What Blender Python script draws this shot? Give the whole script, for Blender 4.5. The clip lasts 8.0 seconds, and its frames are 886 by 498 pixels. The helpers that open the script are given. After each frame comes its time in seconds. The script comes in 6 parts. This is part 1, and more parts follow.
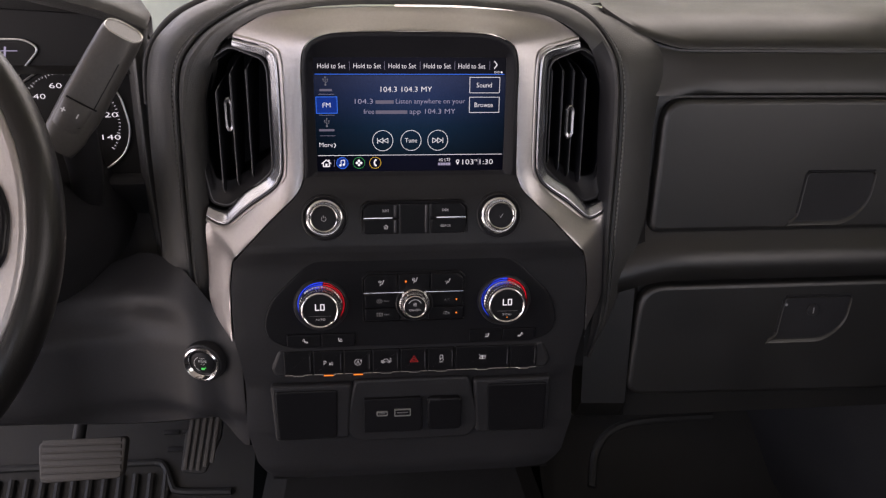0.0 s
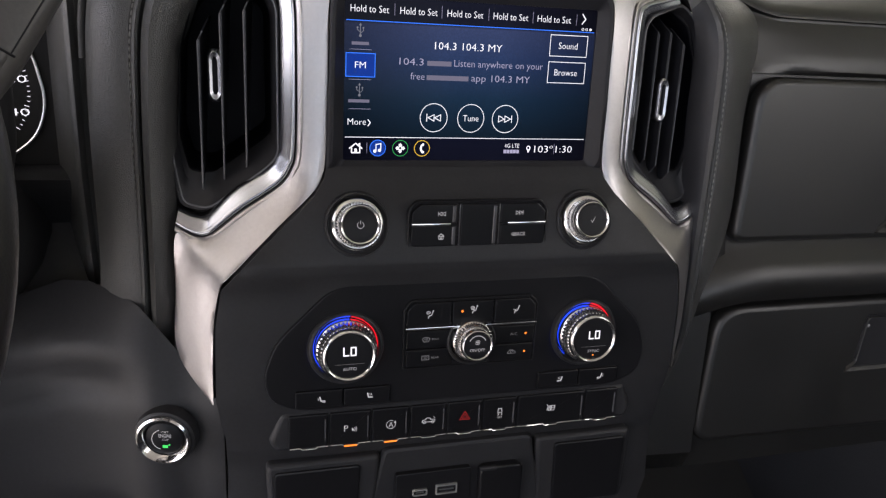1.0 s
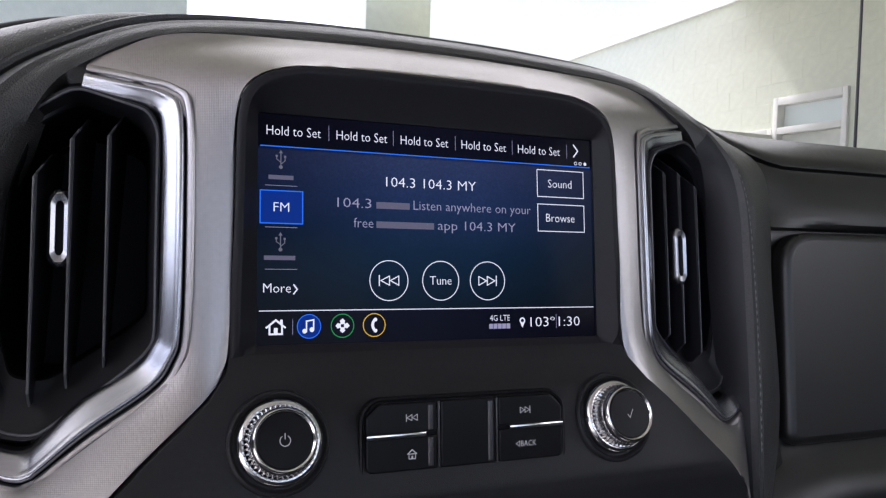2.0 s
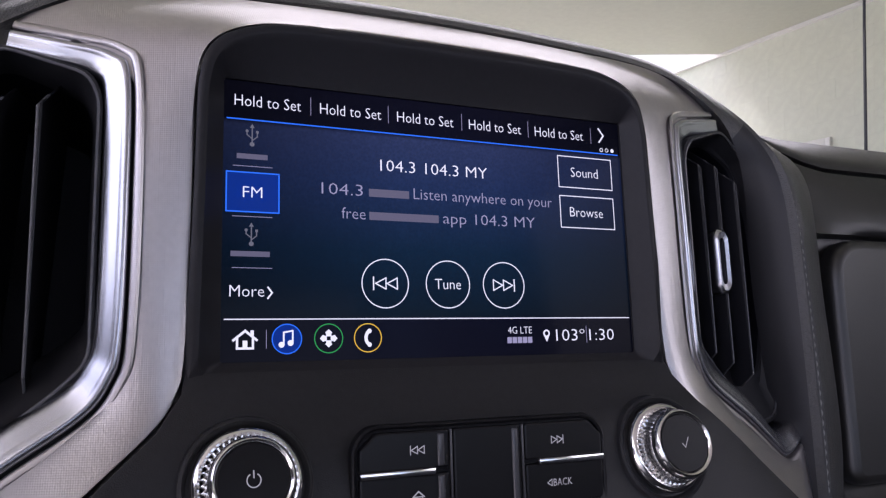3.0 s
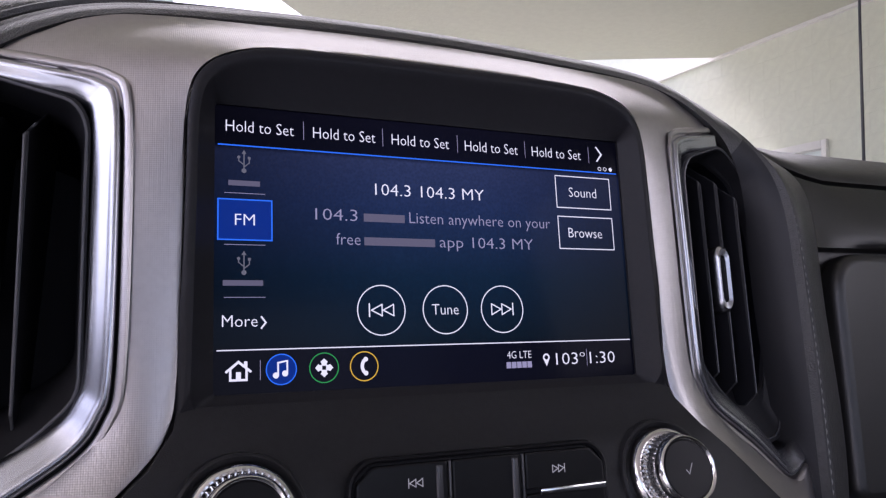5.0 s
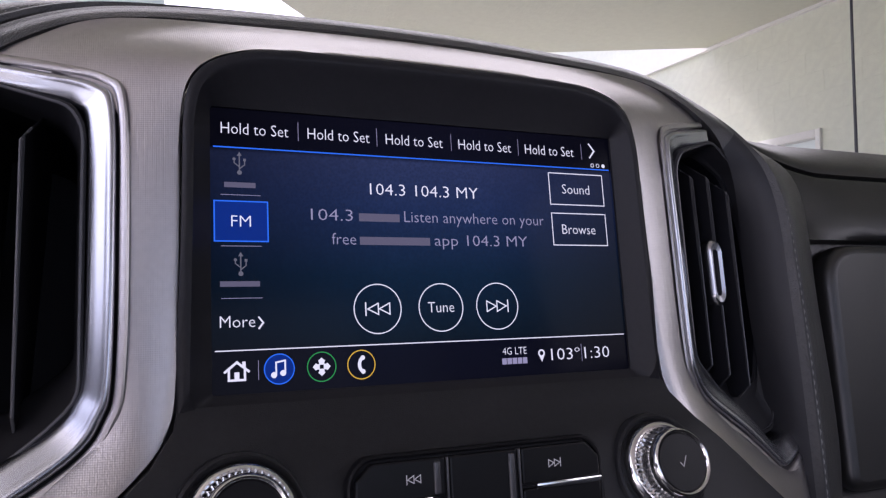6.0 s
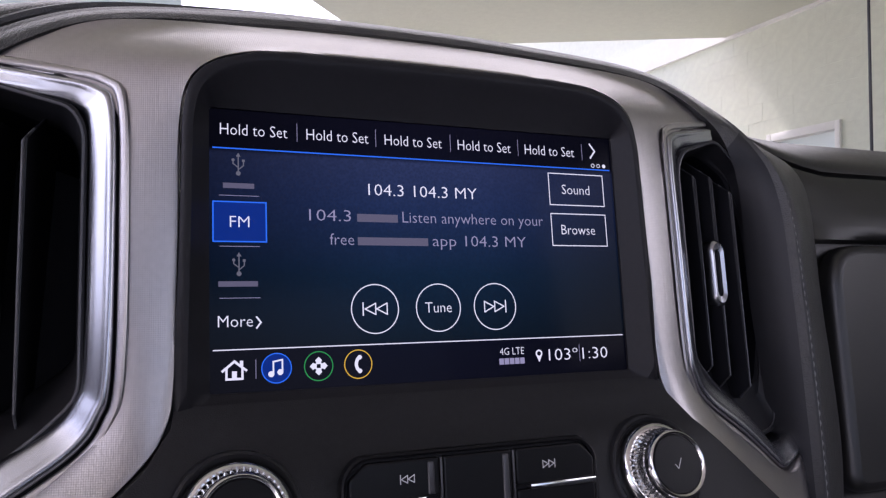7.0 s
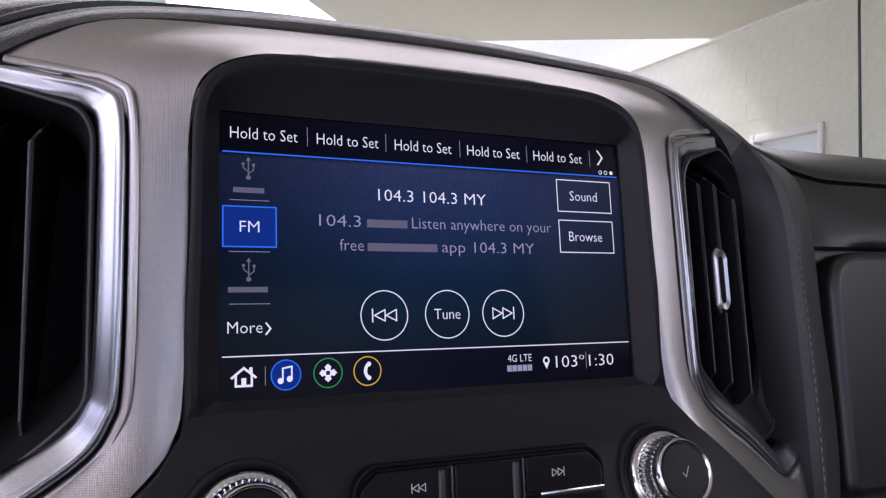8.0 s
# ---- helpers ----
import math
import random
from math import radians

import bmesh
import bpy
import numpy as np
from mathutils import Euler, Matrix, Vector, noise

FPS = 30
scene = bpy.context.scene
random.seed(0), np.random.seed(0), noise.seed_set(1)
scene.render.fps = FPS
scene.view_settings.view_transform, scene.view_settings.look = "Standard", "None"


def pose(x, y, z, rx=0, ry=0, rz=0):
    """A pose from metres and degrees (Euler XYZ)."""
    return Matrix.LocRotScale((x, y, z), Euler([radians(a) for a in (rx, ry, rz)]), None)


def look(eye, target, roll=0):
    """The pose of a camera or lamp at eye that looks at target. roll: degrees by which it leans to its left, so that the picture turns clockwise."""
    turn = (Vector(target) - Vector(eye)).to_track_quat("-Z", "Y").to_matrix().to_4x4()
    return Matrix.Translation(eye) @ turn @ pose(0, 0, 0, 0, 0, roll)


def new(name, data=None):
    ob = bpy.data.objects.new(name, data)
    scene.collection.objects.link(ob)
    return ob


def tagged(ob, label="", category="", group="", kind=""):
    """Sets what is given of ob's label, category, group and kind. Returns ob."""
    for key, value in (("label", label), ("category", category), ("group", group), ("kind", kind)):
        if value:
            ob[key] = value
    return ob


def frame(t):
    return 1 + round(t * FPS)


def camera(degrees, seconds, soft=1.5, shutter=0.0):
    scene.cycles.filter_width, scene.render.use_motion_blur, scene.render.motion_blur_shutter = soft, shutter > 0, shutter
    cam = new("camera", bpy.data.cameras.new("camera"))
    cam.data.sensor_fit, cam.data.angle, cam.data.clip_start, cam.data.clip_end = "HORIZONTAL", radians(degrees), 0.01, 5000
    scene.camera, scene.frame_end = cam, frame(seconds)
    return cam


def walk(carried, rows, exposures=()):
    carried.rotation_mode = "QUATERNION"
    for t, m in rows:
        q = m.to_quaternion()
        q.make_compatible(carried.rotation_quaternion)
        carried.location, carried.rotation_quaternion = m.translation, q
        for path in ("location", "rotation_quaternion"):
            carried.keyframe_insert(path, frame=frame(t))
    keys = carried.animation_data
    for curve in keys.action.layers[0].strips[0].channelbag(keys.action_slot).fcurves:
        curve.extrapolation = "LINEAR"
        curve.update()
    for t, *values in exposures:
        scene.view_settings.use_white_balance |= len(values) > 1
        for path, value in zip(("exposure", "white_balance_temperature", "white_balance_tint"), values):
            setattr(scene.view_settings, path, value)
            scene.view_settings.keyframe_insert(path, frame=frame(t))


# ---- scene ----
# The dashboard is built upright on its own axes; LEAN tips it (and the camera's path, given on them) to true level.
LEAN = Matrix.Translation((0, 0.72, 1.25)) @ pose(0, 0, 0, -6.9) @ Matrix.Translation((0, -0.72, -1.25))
cam = camera(61.3, 8.0, soft=1.3)
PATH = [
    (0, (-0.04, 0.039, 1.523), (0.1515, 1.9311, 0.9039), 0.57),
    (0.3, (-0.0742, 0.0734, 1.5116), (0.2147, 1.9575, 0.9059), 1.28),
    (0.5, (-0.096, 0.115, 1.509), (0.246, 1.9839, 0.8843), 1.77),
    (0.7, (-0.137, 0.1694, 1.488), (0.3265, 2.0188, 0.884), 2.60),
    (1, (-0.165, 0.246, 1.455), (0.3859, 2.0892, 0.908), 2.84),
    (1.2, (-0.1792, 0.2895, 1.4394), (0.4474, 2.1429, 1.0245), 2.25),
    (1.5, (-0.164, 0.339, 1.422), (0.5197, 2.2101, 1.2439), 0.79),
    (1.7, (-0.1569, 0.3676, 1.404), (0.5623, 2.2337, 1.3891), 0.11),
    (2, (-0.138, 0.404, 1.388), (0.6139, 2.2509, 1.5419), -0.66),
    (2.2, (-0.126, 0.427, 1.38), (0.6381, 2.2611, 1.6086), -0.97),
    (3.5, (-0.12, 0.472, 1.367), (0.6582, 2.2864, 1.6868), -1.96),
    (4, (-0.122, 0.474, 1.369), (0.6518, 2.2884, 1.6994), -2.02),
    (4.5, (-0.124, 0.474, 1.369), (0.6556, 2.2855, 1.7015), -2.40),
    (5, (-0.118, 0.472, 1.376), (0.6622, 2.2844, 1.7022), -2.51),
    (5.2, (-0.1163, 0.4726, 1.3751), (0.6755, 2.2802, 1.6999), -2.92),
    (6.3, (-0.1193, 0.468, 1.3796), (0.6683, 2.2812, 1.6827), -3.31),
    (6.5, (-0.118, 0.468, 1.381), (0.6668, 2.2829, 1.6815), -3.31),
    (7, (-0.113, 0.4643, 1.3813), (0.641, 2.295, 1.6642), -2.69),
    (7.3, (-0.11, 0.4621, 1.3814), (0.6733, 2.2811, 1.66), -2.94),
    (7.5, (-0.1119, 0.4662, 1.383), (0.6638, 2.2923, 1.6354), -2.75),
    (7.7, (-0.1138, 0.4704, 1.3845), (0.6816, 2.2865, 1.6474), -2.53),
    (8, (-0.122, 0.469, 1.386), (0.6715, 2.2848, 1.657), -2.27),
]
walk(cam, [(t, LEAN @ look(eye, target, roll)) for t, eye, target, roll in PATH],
     exposures=[(0.0, 1.86, 6950, 23), (0.5, 1.98, 6950, 23), (1.0, 2.25, 6650, 16), (1.5, 1.98, 6600, 15), (2.0, 1.72, 6000, 19), (3.5, 1.80, 6000, 29), (5.0, 1.68, 6000, 29), (6.5, 1.60, 6000, 29), (8.0, 1.60, 6000, 29)])

# ---- light ----
world = bpy.data.worlds.new("sky")
scene.world = world
world.use_nodes = True
wn = world.node_tree
sky = wn.nodes.new("ShaderNodeTexSky")
sky.sky_type, sky.sun_disc = "NISHITA", False
sky.air_density, sky.dust_density, sky.ozone_density = 0.8, 4.0, 0.6
sky.sun_elevation, sky.sun_rotation = radians(54), radians(353)
wn.links.new(sky.outputs[0], wn.nodes["Background"].inputs[0])
wn.nodes["Background"].inputs[1].default_value = 0.13
sun = new("sun", bpy.data.lights.new("sun", "SUN"))
sun.data.energy, sun.data.angle, sun.data.color = 1.5, radians(0.5), (1, 0.96, 0.9)
sun.matrix_world = look((0, 0, 0), (0.12, -0.99, -1.376))


def window_lamp(name, x, y, z, target, w, h, power, colour=(1, 1, 1)):
    lamp = new(name, bpy.data.lights.new(name, "AREA"))
    lamp.data.shape, lamp.data.size, lamp.data.size_y = "RECTANGLE", w, h
    lamp.data.energy, lamp.data.color = power, colour
    lamp.matrix_world = look((x, y, z), target)


# daylight in the windscreen, the open driver door, the passenger window and the rear window
window_lamp("daylight_driver_door", -1.0, 0.32, 1.48, (1, 0.42, 1.44), 1.35, 1.0, 2.6, (1, 0.95, 0.93))
window_lamp("daylight_passenger_window", 0.84, -0.1, 1.70, (-1, 0.0, 1.5), 0.8, 0.42, 0.75)
window_lamp("daylight_rear_window", 0, -1.55, 1.70, (0, 1, 1.6), 1.3, 0.44, 0.55)
window_lamp("daylight_windscreen", 0, 1.14, 1.80, (0, 0.72, 1.45), 1.5, 0.2, 0.9, (1, 0.98, 0.93))


# ---- materials ----
GLOW = 0.335  # lit inks against the daylight


def material(name, base, rough=0.5, metal=0.0, bump=None, spots=0.0, coat=0.0, emit=None, power=0.0, spec=0.5):
    """bump: (kind, scale per metre, strength, depth in metres); spots: how much the tone wanders, at two sizes."""
    m = bpy.data.materials.new(name)
    m.use_nodes = True
    n, l = m.node_tree.nodes, m.node_tree.links
    b = n["Principled BSDF"]
    b.inputs["Base Color"].default_value = (*base, 1)
    b.inputs["Roughness"].default_value, b.inputs["Metallic"].default_value = rough, metal
    b.inputs["Coat Weight"].default_value = coat
    b.inputs["Specular IOR Level"].default_value = spec
    if emit:
        b.inputs["Emission Color"].default_value = (*emit, 1)
        b.inputs["Emission Strength"].default_value = power * GLOW
    co = n.new("ShaderNodeTexCoord")
    if spots:
        fine, wide = n.new("ShaderNodeTexNoise"), n.new("ShaderNodeTexNoise")
        fine.inputs["Scale"].default_value, wide.inputs["Scale"].default_value = 420, 14
        fine.inputs["Detail"].default_value = wide.inputs["Detail"].default_value = 4
        mix = n.new("ShaderNodeMath")
        mix.operation = "ADD"
        for i, t in enumerate((fine, wide)):
            l.new(co.outputs["Object"], t.inputs["Vector"])
            l.new(t.outputs["Fac"], mix.inputs[i])
        for slot, low, high in (("Roughness", rough - spots * 0.35, rough + spots * 0.35), ("value", 1 - spots, 1 + spots)):
            r = n.new("ShaderNodeMapRange")
            r.inputs["From Min"].default_value, r.inputs["From Max"].default_value = 0.6, 1.4
            r.inputs["To Min"].default_value, r.inputs["To Max"].default_value = low, high
            l.new(mix.outputs[0], r.inputs["Value"])
            if slot == "Roughness":
                l.new(r.outputs[0], b.inputs["Roughness"])
            else:
                hue = n.new("ShaderNodeHueSaturation")
                hue.inputs["Color"].default_value = (*base, 1)
                l.new(r.outputs[0], hue.inputs["Value"])
                l.new(hue.outputs[0], b.inputs["Base Color"])
    if bump:
        kind, scale, strength, depth = bump
        bp = n.new("ShaderNodeBump")
        bp.inputs["Strength"].default_value, bp.inputs["Distance"].default_value = strength, depth
        if kind == "pebble":
            warp, wander = n.new("ShaderNodeTexNoise"), n.new("ShaderNodeVectorMath")
            warp.inputs["Scale"].default_value, warp.inputs["Detail"].default_value = scale * 0.6, 2
            wander.operation = "MULTIPLY_ADD"
            wander.inputs[1].default_value = (0.6 / scale,) * 3
            l.new(co.outputs["Object"], warp.inputs["Vector"])
            l.new(warp.outputs["Color"], wander.inputs[0])
            l.new(co.outputs["Object"], wander.inputs[2])
            t = n.new("ShaderNodeTexVoronoi")
            t.feature, t.inputs["Scale"].default_value, t.inputs["Smoothness"].default_value = "SMOOTH_F1", scale, 0.35
            l.new(wander.outputs[0], t.inputs["Vector"])
            bp.invert = True
            l.new(t.outputs["Distance"], bp.inputs["Height"])
        elif kind == "weave":
            add, comb, total = n.new("ShaderNodeMath"), n.new("ShaderNodeMapping"), n.new("ShaderNodeMath")
            add.operation = "ADD"
            total.operation, total.inputs[1].default_value = "MULTIPLY_ADD", 5.0
            brush = n.new("ShaderNodeTexNoise")
            comb.inputs["Scale"].default_value = (1100, 1100, 30)
            brush.inputs["Scale"].default_value, brush.inputs["Detail"].default_value = 1, 3
            l.new(co.outputs["Object"], comb.inputs["Vector"])
            l.new(comb.outputs[0], brush.inputs["Vector"])
            l.new(brush.outputs["Fac"], total.inputs[0])
            l.new(add.outputs[0], total.inputs[2])
            for i, axis in enumerate(("X", "Z")):
                w = n.new("ShaderNodeTexWave")
                w.bands_direction = axis
                w.inputs["Scale"].default_value, w.inputs["Distortion"].default_value = scale, 1.2
                w.inputs["Detail Scale"].default_value = 3
                l.new(co.outputs["Object"], w.inputs["Vector"])
                l.new(w.outputs["Fac"], add.inputs[i])
            l.new(total.outputs[0], bp.inputs["Height"])
        else:
            t = n.new("ShaderNodeTexVoronoi" if kind == "grain" else "ShaderNodeTexNoise")
            t.inputs["Scale"].default_value = scale
            l.new(co.outputs["Object"], t.inputs["Vector"])
            l.new(t.outputs["Distance" if kind == "grain" else "Fac"], bp.inputs["Height"])
        l.new(bp.outputs[0], b.inputs["Normal"])
    return m


BLACK = material("black_moulded_plastic", (0.024, 0.024, 0.026), 0.42, bump=("noise", 2200, 0.25, 0.0004), spots=0.18, spec=0.25)
SATIN = material("black_satin_button", (0.0085, 0.0085, 0.0098), 0.3, bump=("noise", 2600, 0.04, 0.0002), spots=0.06, spec=0.28)
GLOSS = material("gloss_black_panel", (0.011, 0.011, 0.0125), 0.36, spots=0.1, spec=0.18)
LEATHER = material("black_grained_vinyl", (0.058, 0.0575, 0.0563), 0.40, bump=("pebble", 1250, 0.5, 0.0006), spots=0.2, spec=0.6)
DASHSKIN = material("black_dash_skin", (0.0115, 0.0111, 0.0106), 0.42, bump=("grain", 1500, 0.14, 0.0003), spots=0.2, spec=0.85)
THREAD = material("grey_thread", (0.30, 0.295, 0.285), 0.8)
SILVER = material("satin_silver_trim", (0.55, 0.526, 0.526), 0.38, 1.0, bump=("weave", 430, 0.11, 0.0002), spots=0.07)
CHROME = material("bright_chrome", (0.93, 0.92, 0.91), 0.13, 1.0)
KNURL = material("polished_knurled_metal", (0.97, 0.96, 0.95), 0.18, 1.0)
SURROUND = material("soft_black_display_hood", (0.020, 0.0197, 0.0226), 0.42, bump=("noise", 2200, 0.2, 0.0003), spots=0.15, spec=0.22)
VANE = material("black_vent_vane", (0.014, 0.0145, 0.018), 0.4, spots=0.1)
# lighter grey that paints in the highlight along vane and bezel edges
VANE_EDGE = material("pale_edge_highlight", (0.13, 0.13, 0.14), 0.35, spots=0.1)
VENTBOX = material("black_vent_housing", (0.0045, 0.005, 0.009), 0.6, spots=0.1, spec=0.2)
# grey of the key ridges, also the painted highlight on the right vent's edges
RIDGE = material("grey_gloss_ridge", (0.07, 0.07, 0.075), 0.25, spots=0.1)
BEZEL = material("matt_black_vent_bezel", (0.022, 0.022, 0.025), 0.5, bump=("noise", 2200, 0.2, 0.0003), spots=0.15, spec=0.4)
BRUSHED = material("satin_chrome", (0.88, 0.88, 0.88), 0.3, 1.0, spots=0.05)
PORT_METAL = material("dull_nickel", (0.75, 0.74, 0.72), 0.5, 1.0)
SATIN_CHROME = material("softly_polished_chrome", (0.54, 0.55, 0.585), 0.27, 1.0)
DARK = material("dark_recess", (0.016, 0.016, 0.018), 0.6, spots=0.2, spec=0.15)
RUBBER = material("black_rubber", (0.02, 0.02, 0.02), 0.62, bump=("noise", 900, 0.4, 0.0006), spots=0.3)
PEDAL = material("worn_rubber_pedal", (0.075, 0.068, 0.062), 0.6, bump=("noise", 700, 0.4, 0.0006), spots=0.3)
CARPET = material("dark_carpet", (0.02, 0.019, 0.019), 0.95, bump=("noise", 1500, 0.9, 0.003), spots=0.4)
LINER = material("grey_headliner_cloth", (0.42, 0.4, 0.37), 0.9, bump=("noise", 1200, 0.4, 0.001), spots=0.1)
LEVER = material("dark_grey_lever_plastic", (0.085, 0.081, 0.078), 0.36, bump=("noise", 2200, 0.2, 0.0003), spots=0.15)
WALLPAINT = material("cream_painted_block", (0.655, 0.685, 0.565), 0.85, bump=("noise", 60, 0.3, 0.006), spots=0.08)
WHITEPAINT = material("white_painted_trim", (0.72, 0.72, 0.67), 0.6, spots=0.05)
SOFFIT = material("beige_soffit", (0.53, 0.545, 0.445), 0.85, bump=("noise", 30, 0.3, 0.01), spots=0.06, spec=0.28)
CONCRETE = material("pale_concrete", (0.42, 0.41, 0.38), 0.85, bump=("noise", 40, 0.4, 0.006), spots=0.15)
DOORPAINT = material("beige_door_paint", (0.68, 0.69, 0.60), 0.55, spots=0.08)
PANE = material("pale_window_glass", (0.76, 0.83, 0.80), 0.12, spec=0.4)
CABLE = material("dark_cable", (0.03, 0.03, 0.03), 0.6)
WHITE_INK = material("lit_white_ink", (0.01, 0.01, 0.012), 0.6, spec=0.1, emit=(0.9, 0.92, 1), power=0.85)
GREY_INK = material("lit_grey_ink", (0.01, 0.01, 0.012), 0.6, spec=0.1, emit=(0.66, 0.64, 0.92), power=0.42)
BAR_INK = material("lit_faint_bar", (0.01, 0.01, 0.012), 0.6, spec=0.1, emit=(0.66, 0.64, 0.92), power=0.16)
DIM_INK = material("lit_dim_ink", (0.01, 0.01, 0.012), 0.6, spec=0.1, emit=(0.6, 0.62, 0.75), power=0.2)
BLUE_INK = material("lit_blue_line", (0.01, 0.01, 0.012), 0.6, spec=0.1, emit=(0.03, 0.2, 1.0), power=0.8)
NAVY_INK = material("lit_navy_tile", (0.01, 0.01, 0.012), 0.6, spec=0.1, emit=(0.0005, 0.022, 0.19), power=1.0)
GREEN_INK = material("lit_green_ring", (0.01, 0.01, 0.012), 0.6, spec=0.1, emit=(0.02, 0.33, 0.08), power=0.8)
AMBER_INK = material("lit_amber_ring", (0.01, 0.01, 0.012), 0.6, spec=0.1, emit=(0.8, 0.5, 0.05), power=0.8)
PRINT = material("pale_button_print", (0.45, 0.45, 0.45), 0.6, emit=(0.8, 0.8, 0.85), power=0.22)
PRINT_DIM = material("faint_button_print", (0.22, 0.22, 0.22), 0.6, emit=(0.8, 0.8, 0.85), power=0.06)
HAZARD_INK = material("red_button_print", (0.32, 0.02, 0.02), 0.5, emit=(0.8, 0.02, 0.02), power=0.06)
ORANGE_LED = material("lit_orange_led", (0.5, 0.15, 0.02), 0.4, emit=(1.0, 0.22, 0.02), power=1.0)
GREEN_LED = material("lit_green_led", (0.02, 0.3, 0.05), 0.4, emit=(0.03, 0.5, 0.1), power=0.9)
BLUE_RING = material("lit_blue_arc", (0.02, 0.04, 0.4), 0.4, emit=(0.01, 0.06, 1.0), power=1.2)
RED_RING = material("lit_red_arc", (0.4, 0.02, 0.03), 0.4, emit=(0.9, 0.006, 0.02), power=0.9)
DIAL = material("dial_face", (0.011, 0.0108, 0.0112), 0.6, spots=0.1, spec=0.25)
WHEELSKIN = material("smooth_black_leather", (0.014, 0.0135, 0.0132), 0.36, bump=("grain", 900, 0.15, 0.0003), spots=0.2)


def display_material():
    """The lit display: near black bars above and below, a navy field with a bluer glow at its upper middle."""
    m = bpy.data.materials.new("lit_display")
    m.use_nodes = True
    n, l = m.node_tree.nodes, m.node_tree.links
    b = n["Principled BSDF"]
    b.inputs["Base Color"].default_value = (0.004, 0.004, 0.006, 1)
    b.inputs["Roughness"].default_value = 0.1
    b.inputs["Specular IOR Level"].default_value = 0.035
    co, sep = n.new("ShaderNodeTexCoord"), n.new("ShaderNodeSeparateXYZ")
    l.new(co.outputs["Object"], sep.inputs[0])
    ramp = n.new("ShaderNodeValToRGB")
    mr = n.new("ShaderNodeMapRange")
    mr.inputs["From Min"].default_value, mr.inputs["From Max"].default_value = -0.053, 0.053
    l.new(sep.outputs["Z"], mr.inputs["Value"])
    l.new(mr.outputs[0], ramp.inputs[0])
    e = ramp.color_ramp.elements
    e[0].position, e[0].color = 0.0, (0.0018, 0.0022, 0.006, 1)
    e[1].position, e[1].color = 1.0, (0.002, 0.0022, 0.006, 1)
    for p, c in ((0.14, (0.0018, 0.0024, 0.007, 1)), (0.16, (0.002, 0.0065, 0.012, 1)), (0.4, (0.0030, 0.012, 0.027, 1)),
                 (0.66, (0.010, 0.020, 0.056, 1)), (0.84, (0.017, 0.026, 0.066, 1)), (0.86, (0.002, 0.0025, 0.007, 1))):
        x = e.new(p)
        x.color = c
    side = n.new("ShaderNodeMapRange")
    ab = n.new("ShaderNodeMath")
    ab.operation = "ABSOLUTE"
    l.new(sep.outputs["X"], ab.inputs[0])
    side.inputs["From Min"].default_value, side.inputs["From Max"].default_value = 0.02, 0.088
    side.inputs["To Min"].default_value, side.inputs["To Max"].default_value = 0.42, 0.15
    l.new(ab.outputs[0], side.inputs["Value"])
    dots = n.new("ShaderNodeTexVoronoi")
    dots.inputs["Scale"].default_value = 900
    l.new(co.outputs["Object"], dots.inputs["Vector"])
    dm = n.new("ShaderNodeMapRange")
    dm.inputs["To Min"].default_value, dm.inputs["To Max"].default_value = 0.8, 1.2
    l.new(dots.outputs["Distance"], dm.inputs["Value"])
    mul = n.new("ShaderNodeMath")
    mul.operation = "MULTIPLY"
    l.new(side.outputs[0], mul.inputs[0])
    l.new(dm.outputs[0], mul.inputs[1])
    l.new(ramp.outputs[0], b.inputs["Emission Color"])
    l.new(mul.outputs[0], b.inputs["Emission Strength"])
    return m


DISPLAY = display_material()


# ---- building helpers ----
BASE = {}


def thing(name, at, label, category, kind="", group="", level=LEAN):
    """An empty at the thing's base; its parts are given in the dashboard's frame (or in the world's, with level=Matrix())."""
    ob = tagged(new(name), label, category, group, kind)
    ob.empty_display_size = 0.02
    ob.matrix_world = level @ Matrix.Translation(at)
    BASE[ob] = Vector(at)
    return ob


def mesh_of(name, bm, mat, shift, smooth=True, recalc=True):
    if recalc:
        bmesh.ops.recalc_face_normals(bm, faces=bm.faces)
    bmesh.ops.translate(bm, verts=bm.verts, vec=-shift)
    for f in bm.faces:
        f.smooth = smooth
    for e in bm.edges:
        if smooth and len(e.link_faces) == 2 and e.calc_face_angle(0) > radians(38):
            e.smooth = False
    me = bpy.data.meshes.new(name)
    bm.to_mesh(me)
    bm.free()
    me.materials.append(mat)
    return me


def part(name, bm, mat, parent, label="", kind="", smooth=True, recalc=True):
    ob = new(name, mesh_of(name, bm, mat, BASE[parent], smooth, recalc))
    BASE[ob] = BASE[parent]
    ob.parent = parent
    return tagged(ob, label, kind=kind)


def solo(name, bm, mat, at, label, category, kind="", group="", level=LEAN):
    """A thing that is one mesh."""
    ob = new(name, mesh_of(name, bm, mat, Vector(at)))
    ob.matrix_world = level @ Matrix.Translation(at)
    BASE[ob] = Vector(at)
    return tagged(ob, label, category, group, kind)


def box(x0, x1, y0, y1, z0, z1, bevel=0.0, seg=2):
    bm = bmesh.new()
    bmesh.ops.create_cube(bm, size=1)
    bmesh.ops.scale(bm, vec=(x1 - x0, y1 - y0, z1 - z0), verts=bm.verts)
    bmesh.ops.translate(bm, vec=((x0 + x1) / 2, (y0 + y1) / 2, (z0 + z1) / 2), verts=bm.verts)
    if bevel:
        bmesh.ops.bevel(bm, geom=bm.edges, offset=bevel, segments=seg, affect="EDGES", profile=0.6)
    return bm


